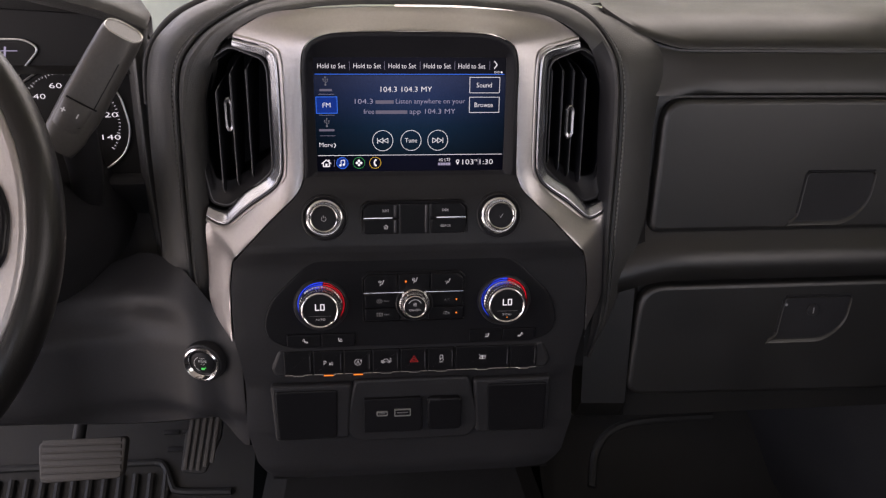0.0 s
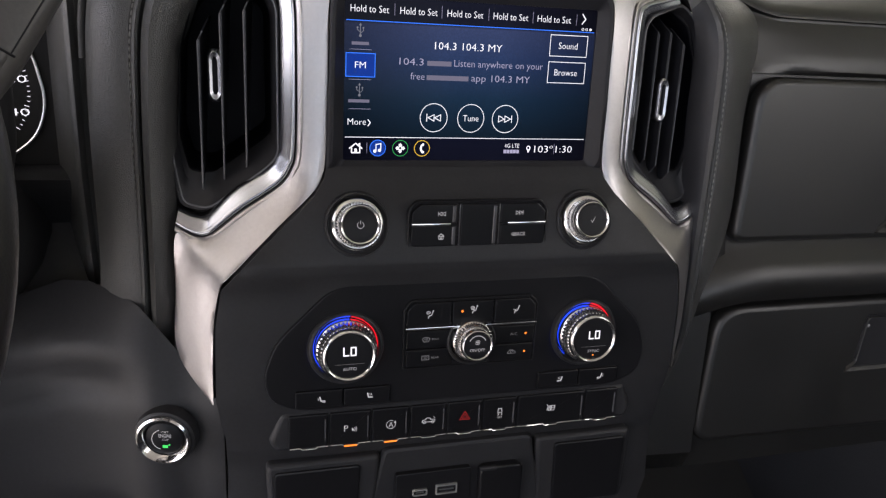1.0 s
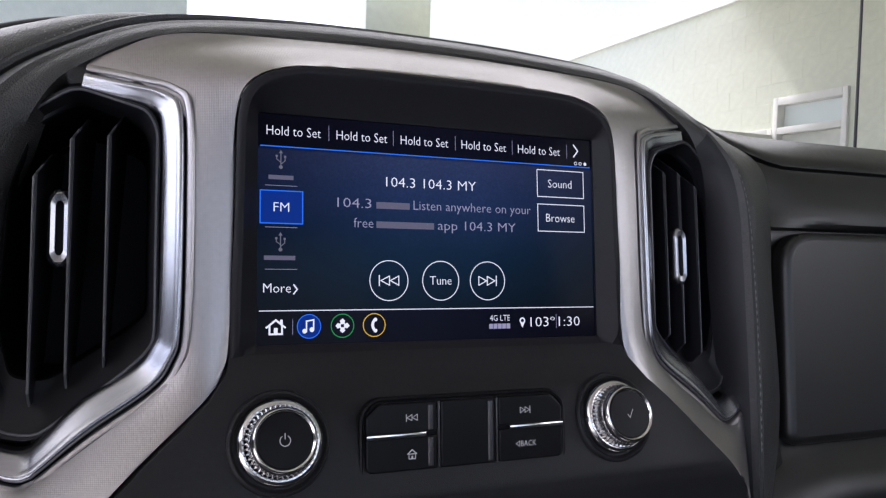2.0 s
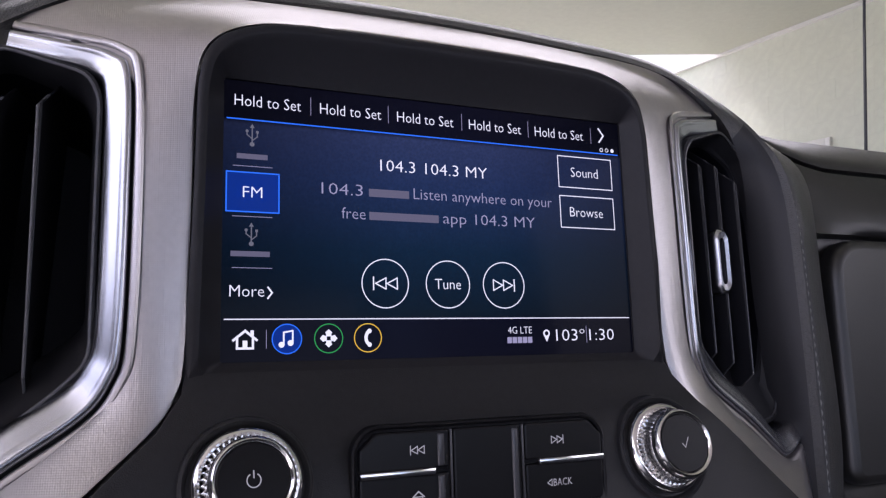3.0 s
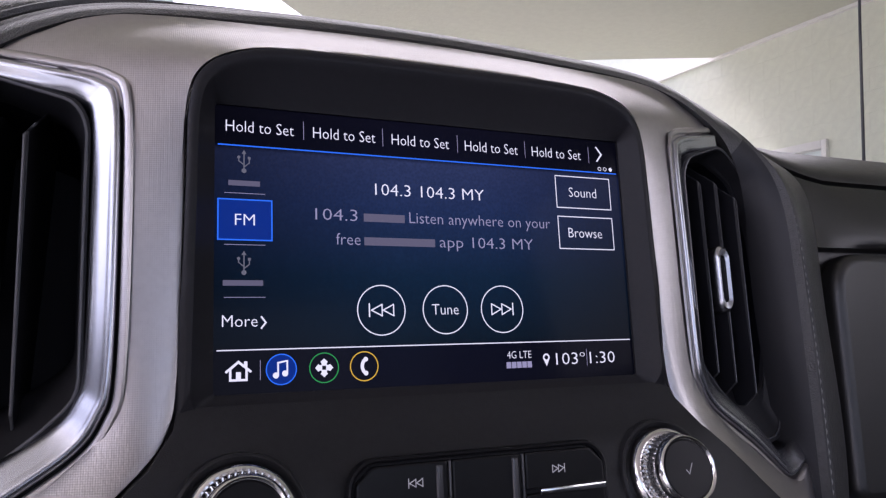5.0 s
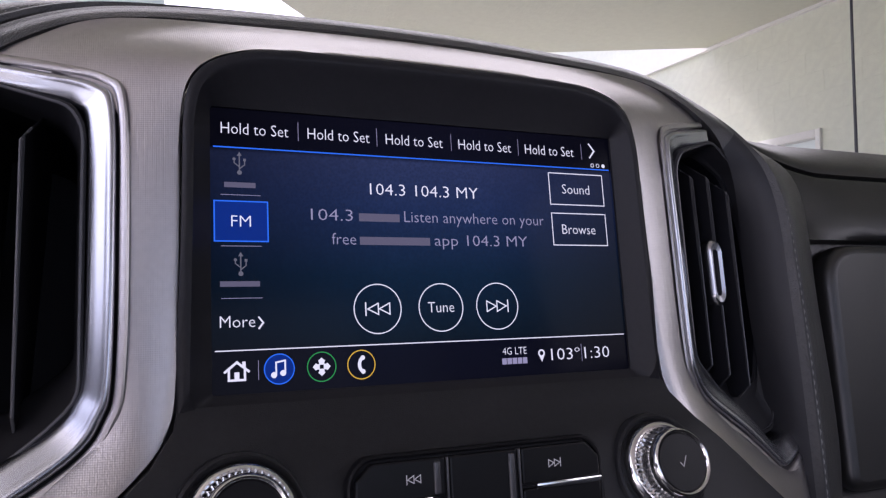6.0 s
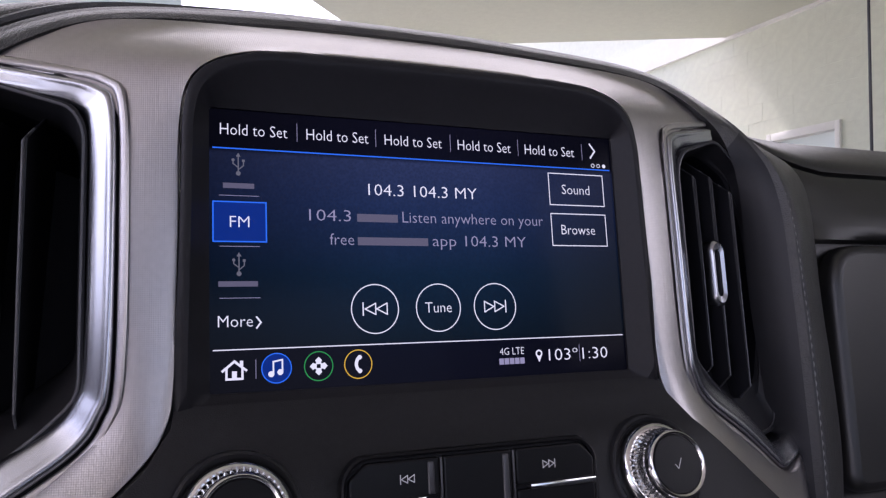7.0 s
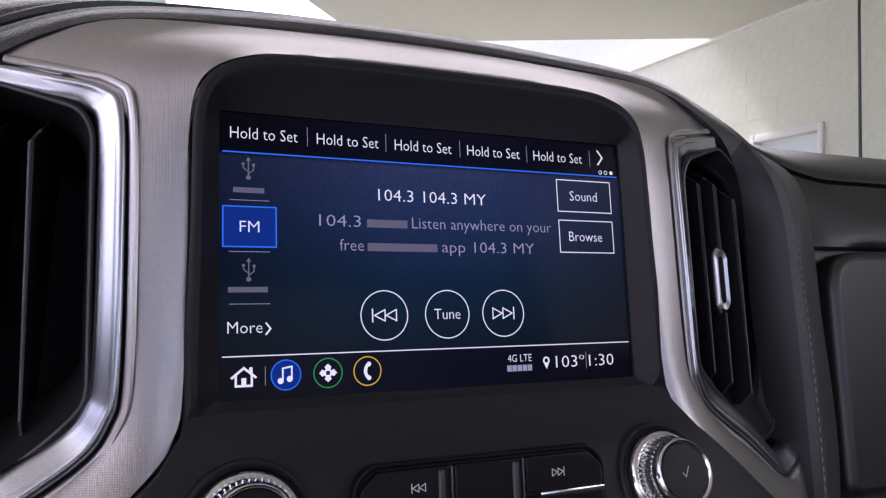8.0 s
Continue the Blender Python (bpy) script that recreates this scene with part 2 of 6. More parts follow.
def rounded(pts, r, seg=4):
    """A polygon (x, z) with its corners rounded; r: one radius or one for each corner."""
    out, n = [], len(pts)
    for i in range(n):
        p, a, b = (Vector(pts[j % n]) for j in (i, i - 1, i + 1))
        rad = r[i] if isinstance(r, (list, tuple)) else r
        u, v = a - p, b - p
        cut = min(rad, u.length * 0.48, v.length * 0.48)
        if cut < 1e-6:
            out.append(tuple(p))
            continue
        s, e = p + u.normalized() * cut, p + v.normalized() * cut
        for k in range(seg + 1):
            t = k / seg
            q = s * (1 - t) ** 2 + p * 2 * t * (1 - t) + e * t * t
            out.append(tuple(q))
    return out


def prism(poly, y0, y1, edge=0.0, seg=2):
    """A plate with the outline poly (x, z), from its face at y0 back to y1, with its front edge rounded."""
    bm = bmesh.new()
    vs = [bm.verts.new((x, y0, z)) for x, z in poly]
    f = bm.faces.new(vs)
    r = bmesh.ops.extrude_face_region(bm, geom=[f])
    bmesh.ops.translate(bm, vec=(0, y1 - y0, 0), verts=[g for g in r["geom"] if isinstance(g, bmesh.types.BMVert)])
    if edge:
        front = [e for e in bm.edges if all(abs(v.co.y - y0) < 1e-7 for v in e.verts)]
        bmesh.ops.bevel(bm, geom=front, offset=edge, segments=seg, affect="EDGES", profile=0.5)
    for f in bm.faces:
        if all(abs(v.co.y - y0) < 1e-7 for v in f.verts):
            for e in f.edges:
                e.smooth = False
    return bm


def plate(x0, x1, z0, z1, y0, y1, r=0.001, edge=0.0006):
    return prism(rounded([(x0, z0), (x1, z0), (x1, z1), (x0, z1)], r), y0, y1, edge)


def loft(rows, close_rows=False, close_cols=False, caps=False):
    """A skin over rows of points, all rows equally long."""
    bm = bmesh.new()
    vs = [[bm.verts.new(p) for p in row] for row in rows]
    n, m = len(vs), len(vs[0])
    for i in range(n if close_rows else n - 1):
        for j in range(m if close_cols else m - 1):
            a, b = vs[i], vs[(i + 1) % n]
            bm.faces.new((a[j], a[(j + 1) % m], b[(j + 1) % m], b[j]))
    if caps:
        bm.faces.new(vs[0])
        bm.faces.new(vs[-1][::-1])
    return bm


def spline(pts, steps):
    """A smooth line through the points (Catmull-Rom)."""
    ps = [np.array(p, float) for p in pts]
    out = []
    for i in range(len(ps) - 1):
        p0, p1, p2, p3 = ps[max(i - 1, 0)], ps[i], ps[i + 1], ps[min(i + 2, len(ps) - 1)]
        for k in range(steps):
            t = k / steps
            out.append(0.5 * (2 * p1 + (p2 - p0) * t + (2 * p0 - 5 * p1 + 4 * p2 - p3) * t * t + (3 * p1 - p0 - 3 * p2 + p3) * t ** 3))
    out.append(ps[-1])
    return out


def lathe(profile, x, z, n=64, tooth=None):
    """Turned about the axis along y through (x, z): profile of (radius, y). tooth: (first ring, last ring, count, depth)."""
    rows = []
    for i, (r, y) in enumerate(profile):
        row = []
        for k in range(n):
            a = 2 * math.pi * k / n
            rr = r
            if tooth and tooth[0] <= i <= tooth[1]:
                rr -= tooth[3] * (0.5 - 0.5 * math.cos(a * tooth[2]))
            row.append((x + rr * math.cos(a), y, z + rr * math.sin(a)))
        rows.append(row)
    bm = loft(rows, close_cols=True)
    return bm


def tube(path, radius, n=10, caps=True):
    """A round bar along a path; radius: one, or one for each point."""
    rows, ps = [], [Vector(p) for p in path]
    side = None
    for i, p in enumerate(ps):
        d = (ps[min(i + 1, len(ps) - 1)] - ps[max(i - 1, 0)]).normalized()
        if side is None:
            side = d.orthogonal()
        side = (side - d * side.dot(d)).normalized()
        up = d.cross(side)
        r = radius[i] if isinstance(radius, (list, tuple)) else radius
        rows.append([p + (side * math.cos(2 * math.pi * k / n) + up * math.sin(2 * math.pi * k / n)) * r for k in range(n)])
    return loft(rows, close_cols=True, caps=caps)


def join(*bms):
    out = bmesh.new()
    for b in bms:
        me = bpy.data.meshes.new("join")
        b.to_mesh(me)
        b.free()
        out.from_mesh(me)
        bpy.data.meshes.remove(me)
    return out


class Ink:
    """Flat printed or lit marks on a face at depth y, drawn round (x, z) at a scale in metres."""

    def __init__(self, y, x=0.0, z=0.0, s=1.0):
        self.bm, self.y, self.x, self.z, self.s = bmesh.new(), y, x, z, s

    def poly(self, pts):
        vs = [self.bm.verts.new((self.x + u * self.s, self.y, self.z + v * self.s)) for u, v in pts]
        self.bm.faces.new(vs)
        return self

    def line(self, pts, w):
        for (a, b), (c, d) in zip(pts, pts[1:]):
            k = math.hypot(c - a, d - b) or 1
            nx, ny, tx, ty = -(d - b) / k * w / 2, (c - a) / k * w / 2, (c - a) / k * w / 2, (d - b) / k * w / 2
            self.poly([(a - tx + nx, b - ty + ny), (a - tx - nx, b - ty - ny), (c + tx - nx, d + ty - ny), (c + tx + nx, d + ty + ny)])
        return self

    def loop(self, pts, w):
        return self.line([*pts, pts[0]], w)

    def arc(self, u, v, r, w, a0=0, a1=360, n=40, rv=None):
        rv = rv or r
        ang = [radians(a0 + (a1 - a0) * k / n) for k in range(n + 1)]
        for a, b in zip(ang, ang[1:]):
            self.poly([(u + (r + q) * math.cos(c), v + (rv + q) * math.sin(c)) for q, c in ((-w / 2, a), (w / 2, a), (w / 2, b), (-w / 2, b))])
        return self

    def disc(self, u, v, r, n=24):
        return self.poly([(u + r * math.cos(2 * math.pi * k / n), v + r * math.sin(2 * math.pi * k / n)) for k in range(n)])

    def rect(self, u0, u1, v0, v1):
        return self.poly([(u0, v0), (u1, v0), (u1, v1), (u0, v1)])

    def put(self, name, mat, parent, label=""):
        return part(name, self.bm, mat, parent, label, smooth=False)


def lettering(words, x0, x1, z, cap, y, mat, parent, name="lettering", label="", turn=None):
    """Words in the built-in font, from x0 to x1, standing on z, with capitals of height cap, on a face at depth y."""
    cu = bpy.data.curves.new("words", "FONT")
    cu.body, cu.resolution_u, cu.offset = words, 2, -0.011
    ob = bpy.data.objects.new("words", cu)
    scene.collection.objects.link(ob)
    bpy.context.view_layer.update()
    me = bpy.data.meshes.new_from_object(ob.evaluated_get(bpy.context.evaluated_depsgraph_get()))
    bpy.data.objects.remove(ob)
    bpy.data.curves.remove(cu)
    bm = bmesh.new()
    bm.from_mesh(me)
    bpy.data.meshes.remove(me)
    us = [v.co.x for v in bm.verts]
    u0, u1 = min(us), max(us)
    for v in bm.verts:
        v.co = Vector((x0 + (v.co.x - u0) / (u1 - u0) * (x1 - x0), y, z + v.co.y / 0.69 * cap))
    if turn:
        bmesh.ops.transform(bm, matrix=turn, verts=bm.verts)
    return part(name, bm, mat, parent, label, smooth=False, recalc=False)


# ---- the yard outside: ground, wall with doors, canopy ----
LEVEL = Matrix()
ground = solo("ground", box(-60, 60, -60, 60, -0.2, 0, 0), CONCRETE, (0, 0, 0), "pale concrete paving under the canopy", "ground", "structure", level=LEVEL)

WX = 6.0
wall = thing("wall_yard", (WX, 0, 0), "cream painted block wall beside the parked truck", "wall", "structure", level=LEVEL)
DOOR = (5.60, 6.37)
GATE = (6.50, 7.55)
WINDOW = (8.80, 9.6)


def wall_piece(y0, y1, z0, z1, name="wall_panel", mat=WALLPAINT, depth=0.25, proud=0.0):
    return part(name, box(WX - proud, WX + depth, y0, y1, z0, z1), mat, wall)


wall_piece(-14, DOOR[0] - 0.06, 0, 4.0)
wall_piece(DOOR[0] - 0.06, DOOR[1] + 0.06, 2.84, 4.0)
wall_piece(DOOR[1] + 0.06, GATE[0] - 0.06, 0, 4.0)
wall_piece(GATE[0] - 0.06, GATE[1] + 0.06, 2.53, 4.0)
wall_piece(GATE[1] + 0.06, WINDOW[0], 0, 4.0)
wall_piece(WINDOW[0], WINDOW[1], 2.62, 4.0)
wall_piece(WINDOW[0], WINDOW[1], 0, 0.9)
wall_piece(WINDOW[1], 40, 0, 4.0)
wall_piece(-14, 40, 4.0, 4.34, "coping_band", WHITEPAINT, 0.3, 0.05)
wall_piece(-14, 40, 4.34, 7.5)


def doorway(name, y0, y1, label, transom=True):
    ob = thing(name, (WX, y0, 0), label, "door", "structure", level=LEVEL)
    bar = lambda a, b, z0, z1: box(WX - 0.03, WX + 0.14, a, b, z0, z1, 0.006)
    top = 2.84 if transom else 2.53
    bars_of = [bar(y0 - 0.06, y0, 0, top), bar(y1, y1 + 0.06, 0, top), bar(y0, y1, 2.46, 2.53)]
    if transom:
        bars_of.append(bar(y0, y1, 2.76, 2.84))
        part("transom_pane", box(WX + 0.07, WX + 0.08, y0, y1, 2.53, 2.76), PANE, ob)
    part("frame", join(*bars_of), WHITEPAINT, ob, "white door frame")
    return ob


# a closed door with a small light, and a doorway whose glazed leaf stands open into the yard
door = doorway("door_1", *DOOR, "closed beige door with a small light under a glazed transom")
part("leaf", join(box(WX + 0.05, WX + 0.1, DOOR[0], DOOR[1], 0.01, 1.3), box(WX + 0.05, WX + 0.1, DOOR[0], DOOR[1], 2.24, 2.46),
                  box(WX + 0.05, WX + 0.1, DOOR[0], DOOR[0] + 0.22, 1.3, 2.24), box(WX + 0.05, WX + 0.1, DOOR[1] - 0.2, DOOR[1], 1.3, 2.24)), DOORPAINT, door)
part("door_light", box(WX + 0.07, WX + 0.08, DOOR[0] + 0.22, DOOR[1] - 0.2, 1.3, 2.24), PANE, door)
door2 = doorway("door_2", *GATE, "glazed door standing open at a right angle to the wall", transom=False)
part("pane", box(WX + 0.5, WX + 0.51, GATE[0] - 0.3, GATE[1] + 0.3, 0.02, 2.46), PANE, door2)
LY = 6.43
part("leaf", join(box(WX - 1.06, WX - 0.04, LY, LY + 0.05, 0.02, 0.5), box(WX - 1.06, WX - 0.04, LY, LY + 0.05, 2.33, 2.46),
                  box(WX - 1.06, WX - 0.82, LY, LY + 0.05, 0.5, 2.33), box(WX - 0.2, WX - 0.04, LY, LY + 0.05, 0.5, 2.33)), DOORPAINT, door2)
part("leaf_pane", box(WX - 0.82, WX - 0.2, LY + 0.02, LY + 0.03, 0.5, 2.33), PANE, door2)

window = thing("window_1", (WX, WINDOW[0], 0.9), "white framed window in the block wall", "window", "structure", level=LEVEL)
part("window_frame", join(box(WX - 0.03, WX + 0.12, WINDOW[0], WINDOW[0] + 0.06, 0.9, 2.62), box(WX - 0.03, WX + 0.12, WINDOW[1] - 0.06, WINDOW[1], 0.9, 2.62),
                          box(WX - 0.03, WX + 0.12, WINDOW[0] + 0.06, WINDOW[1] - 0.06, 2.55, 2.62), box(WX - 0.03, WX + 0.12, WINDOW[0] + 0.06, WINDOW[1] - 0.06, 0.9, 0.97)), WHITEPAINT, window)
part("pane", box(WX + 0.05, WX + 0.06, WINDOW[0] + 0.06, WINDOW[1] - 0.06, 0.97, 2.55), PANE, window)

# the truck's own mast aerial, on the cowl beyond the windscreen
aerial = thing("mast_aerial", (0.787, 1.184, 1.37), "thin black mast aerial on the cowl of the truck", "aerial", level=LEVEL)
part("mast", tube([(0.787, 1.182, 1.50), (0.782, 1.179, 1.75), (0.777, 1.173, 2.12)], [0.0022, 0.0019, 0.0014], 8), CABLE, aerial)
part("foot", tube([(0.788, 1.182, 1.37), (0.787, 1.182, 1.505)], [0.011, 0.004], 10), CABLE, aerial)
solo("cowl", box(-0.9, 0.9, 1.165, 1.34, 1.20, 1.375, 0.02), CABLE, (0, 1.25, 1.20), "black cowl panel below the windscreen", "bodywork", "structure", level=LEVEL)

canopy_slab = prism([(6.0, 6.95), (2.46, 8.76), (-6.2, -1.1), (-6.2, -12), (6.0, -12)], 4.03, 4.5)
bmesh.ops.transform(canopy_slab, matrix=Matrix(((1, 0, 0, 0), (0, 0, 1, 0), (0, 1, 0, 0), (0, 0, 0, 1))), verts=canopy_slab.verts)
solo("ceiling_canopy", canopy_slab, SOFFIT, (0, 0, 4.03), "beige canopy ceiling over the parking bay", "ceiling", "structure", level=LEVEL)
solo("column", box(-2.6, 0.285, 8.9, 9.3, 0, 9, 0.02), WALLPAINT, (-0.8, 9, 0), "broad cream painted column beyond the canopy", "column", "structure", level=LEVEL)
solo("column", box(2.26, 3.07, 8.97, 9.4, 0, 4.4, 0.02), WALLPAINT, (2.66, 9.2, 0), "cream painted column under the canopy edge", "column", "structure", level=LEVEL)

# ---- the cab's shell ----
solo("ceiling_cab", box(-0.85, 0.85, -1.6, 0.62, 2.02, 2.07, 0.01), LINER, (0, -0.4, 2.02), "grey cloth headliner of the cab", "ceiling", "structure", level=LEVEL)
solo("wall_rear", box(-0.85, 0.85, -1.66, -1.6, 0.6, 1.4, 0.01), BLACK, (0, -1.63, 0.6), "black rear wall of the cab below its window", "wall", "structure", level=LEVEL)
solo("wall_passenger_door", box(0.85, 0.92, -1.6, 1.42, 0.56, 1.45, 0.02), BLACK, (0.88, 0, 0.6), "black inner skin of the passenger door", "wall", "structure", level=LEVEL)
solo("wall_firewall", box(-0.9, 0.9, 1.36, 1.42, 0.55, 1.34, 0.01), CARPET, (0, 1.38, 0.6), "dark carpeted bulkhead behind the dashboard", "wall", "structure", level=LEVEL)
solo("floor", box(-0.9, 0.9, -1.6, 1.37, 0.56, 0.6, 0.0), CARPET, (0, 0, 0.6), "dark carpeted cab floor", "floor", "structure", level=LEVEL)


# ---- the dashboard ----
def mirrored(right):
    """Stations from the right foot over the top to the left foot, from those of the right half, the last at x = 0."""
    return right + [[(-x, y, z) for x, y, z in row] for row in right[-2::-1]]


def smooth_rows(stations, steps):
    cols = [spline([row[j] for row in stations], steps) for j in range(len(stations[0]))]
    return [[tuple(c[i]) for c in cols] for i in range(len(cols[0]))]


dash = thing("dashboard", (0, 0.9, 1.0), "black grained dashboard with stitched hood and two glovebox doors", "dashboard")

# the stitched hood round the centre stack: inner roll, groove, outer pad
HOOD = [  # inner edge, roll's crown, groove, pad's crown, outer edge
    [(0.196, 0.780, 1.150), (0.199, 0.778, 1.150), (0.202, 0.784, 1.150), (0.206, 0.790, 1.150), (0.212, 0.81, 1.150)],
    [(0.1985, 0.768, 1.215), (0.2025, 0.757, 1.215), (0.2075, 0.763, 1.214), (0.2185, 0.772, 1.21), (0.234, 0.80, 1.205)],
    [(0.1955, 0.770, 1.30), (0.1990, 0.751, 1.30), (0.2045, 0.756, 1.30), (0.2260, 0.7605, 1.30), (0.2500, 0.781, 1.30)],
    [(0.1895, 0.772, 1.40), (0.1975, 0.749, 1.40), (0.2045, 0.7555, 1.40), (0.2265, 0.7605, 1.40), (0.2500, 0.781, 1.40)],
    [(0.1865, 0.768, 1.452), (0.1950, 0.7495, 1.457), (0.2015, 0.7575, 1.458), (0.2250, 0.7655, 1.463), (0.257, 0.7895, 1.474)],
    [(0.1770, 0.762, 1.4775), (0.1865, 0.756, 1.486), (0.194, 0.770, 1.488), (0.211, 0.781, 1.495), (0.231, 0.805, 1.503)],
    [(0.1625, 0.760, 1.4968), (0.168, 0.766, 1.5085), (0.172, 0.785, 1.515), (0.182, 0.798, 1.5205), (0.194, 0.822, 1.524)],
    [(0.1275, 0.762, 1.5152), (0.131, 0.769, 1.5245), (0.133, 0.787, 1.5295), (0.138, 0.801, 1.5335), (0.145, 0.83, 1.534)],
    [(0.065, 0.765, 1.5225), (0.067, 0.771, 1.530), (0.069, 0.789, 1.536), (0.071, 0.803, 1.540), (0.073, 0.835, 1.540)],
    [(0, 0.764, 1.5235), (0, 0.770, 1.5315), (0, 0.790, 1.5375), (0, 0.804, 1.542), (0, 0.836, 1.542)],
]


def hood_section(row):
    a, b, c, d, e = (Vector(p) for p in row)
    back = Vector((0, 0.02, 0))
    side = math.copysign(1, a.x) if abs(a.x) > 0.17 else 0
    skirt = Vector((0.003, 0.018, -0.001)) if side < 0 and a.z > 1.42 else Vector((0.013 * side, 0.010, 0))
    out = [a + (skirt if side else back * 2.5), a + Vector((0.0004 * side, 0.001, 0))]
    for t in (0.25, 0.5, 0.75):
        out.append(a * (1 - t) ** 2 + b * 2 * t * (1 - t) + (b * 0.55 + c * 0.45) * t * t)
    u = (d - c).normalized()
    up = min(1.0, max(0.0, (c.z - 1.46) / 0.05))
    n = Vector((0, -1, 0.9 * up))
    n = (n - u * n.dot(u)).normalized()
    q = b * 0.5 + c * 0.5
    out += [q + Vector((0, -0.004 + 0.0015 * up, 0)), c * 0.9 + b * 0.1 + Vector((0, -0.0030 + 0.001 * up, 0)), c - n * 0.0036]
    out += [c + u * k + n * h for k, h in ((0.0010, 0.0018), (0.0026, 0.0031), (0.0043, 0.0022), (0.0056, 0.0010))]
    for t in (0.16, 0.3, 0.55, 0.8):
        out.append(c * (1 - t) ** 2 + (d + (d - (c + e) / 2) * 0.6) * 2 * t * (1 - t) + e * t * t + n * 0.0016 * (1 - t))
    out += [e, e + back * 1.5 + Vector((0, 0, -0.004))]
    return [tuple(p) for p in out]


# on the driver's side the pad keeps its width and runs down behind the knee panel
FOOT = [[(-0.2035, 0.775, 1.250), (-0.2105, 0.764, 1.250), (-0.2190, 0.776, 1.249), (-0.236, 0.783, 1.247), (-0.256, 0.803, 1.243)],
        [(-0.207, 0.815, 1.175), (-0.213, 0.815, 1.175), (-0.222, 0.825, 1.175), (-0.236, 0.835, 1.175), (-0.256, 0.85, 1.175)]]
# there its roll is broader, and at its shoulder it stands a little higher, where it meets the cluster's hood
DRIVER = [
    [(-0.1275, 0.762, 1.5152), (-0.130, 0.768, 1.5215), (-0.133, 0.784, 1.5270), (-0.139, 0.789, 1.5335), (-0.147, 0.806, 1.5365)],
    [(-0.1645, 0.762, 1.4960), (-0.1675, 0.765, 1.5030), (-0.173, 0.780, 1.5090), (-0.180, 0.783, 1.5190), (-0.189, 0.800, 1.5255)],
    [(-0.1790, 0.760, 1.4780), (-0.188, 0.760, 1.4830), (-0.199, 0.774, 1.4880), (-0.2115, 0.777, 1.4995), (-0.2225, 0.796, 1.5065)],
    [(-0.1890, 0.768, 1.452), (-0.2005, 0.753, 1.457), (-0.2125, 0.766, 1.460), (-0.2315, 0.769, 1.4665), (-0.2450, 0.788, 1.4730)],
    [(-0.1945, 0.774, 1.40), (-0.2055, 0.750, 1.40), (-0.2165, 0.7645, 1.40), (-0.2340, 0.765, 1.40), (-0.2500, 0.782, 1.40)],
    [(-0.1990, 0.772, 1.30), (-0.2080, 0.752, 1.30), (-0.2175, 0.7645, 1.30), (-0.2330, 0.765, 1.30), (-0.2500, 0.782, 1.30)],
]
STATIONS = HOOD + [[(-x, y, z) for x, y, z in HOOD[8]]] + DRIVER + FOOT
hood_rows = smooth_rows([hood_section(r) for r in STATIONS], 8)
part("hood_pad", loft([r[4:] for r in hood_rows]), LEATHER, dash, "stitched black grained hood arching over the centre stack")
part("roll_lining", loft([r[:5] for r in hood_rows[:43]]), BEZEL, dash, "smooth black lining inside the hood's roll")
part("roll_return", loft([r[:5] for r in hood_rows[42:]]), LEATHER, dash)

# a plain dark welt behind the pad's outer edge on the driver's side
rim_line = spline([(-0.1120, 0.842, 1.5340), (-0.1500, 0.820, 1.5345), (-0.1910, 0.811, 1.5255), (-0.2265, 0.805, 1.5065), (-0.2480, 0.796, 1.4740), (-0.2520, 0.793, 1.4300)], 8)
part("pad_welt", tube(rim_line, [0.003 + 0.0022 * math.sin(math.pi * min(1, 0.15 + i / (len(rim_line) - 1))) for i in range(len(rim_line))], 12), RUBBER, dash, "dark rubber welt along the pad's edge")

# one row of stitches just outside the groove
stitches = bmesh.new()
line = spline([Vector(r[11]).lerp(Vector(r[12]), 0.12) for r in hood_rows[16:-16]], 8)
walked, last = 0.0, None
for p, q in zip(line, line[1:]):
    walked += float(np.linalg.norm(q - p))
    if last is None or walked - last > 0.0040:
        last = walked
        d = (Vector(q) - Vector(p)).normalized()
        s = tube([Vector(p) - d * 0.0015, Vector(p) + Vector((0, -0.0003, 0.0001)), Vector(p) + d * 0.0015], [0.0004, 0.00065, 0.0004], 6)
        me = bpy.data.meshes.new("s")
        s.to_mesh(me)
        s.free()
        stitches.from_mesh(me)
        bpy.data.meshes.remove(me)
part("stitching", stitches, THREAD, dash, "fine grey stitches along the hood seam", kind="stuff")

# passenger side: one skin from the top pad down to the knee roll
SIDE = [(1.14, 1.551), (1.02, 1.539), (0.92, 1.529), (0.865, 1.5225), (0.825, 1.511), (0.803, 1.4945), (0.7955, 1.4865), (0.795, 1.4835), (0.8015, 1.4825), (0.8015, 1.4805), (0.7935, 1.480), (0.7915, 1.477), (0.7868, 1.467),
        (0.7815, 1.456), (0.7788, 1.4475), (0.7792, 1.4415), (0.7835, 1.4385), (0.791, 1.4375), (0.791, 1.31), (0.781, 1.288), (0.768, 1.278), (0.7615, 1.267), (0.7615, 1.255), (0.768, 1.243), (0.79, 1.238),
        (0.795, 1.09), (0.80, 1.06), (0.84, 1.045), (0.95, 1.05)]


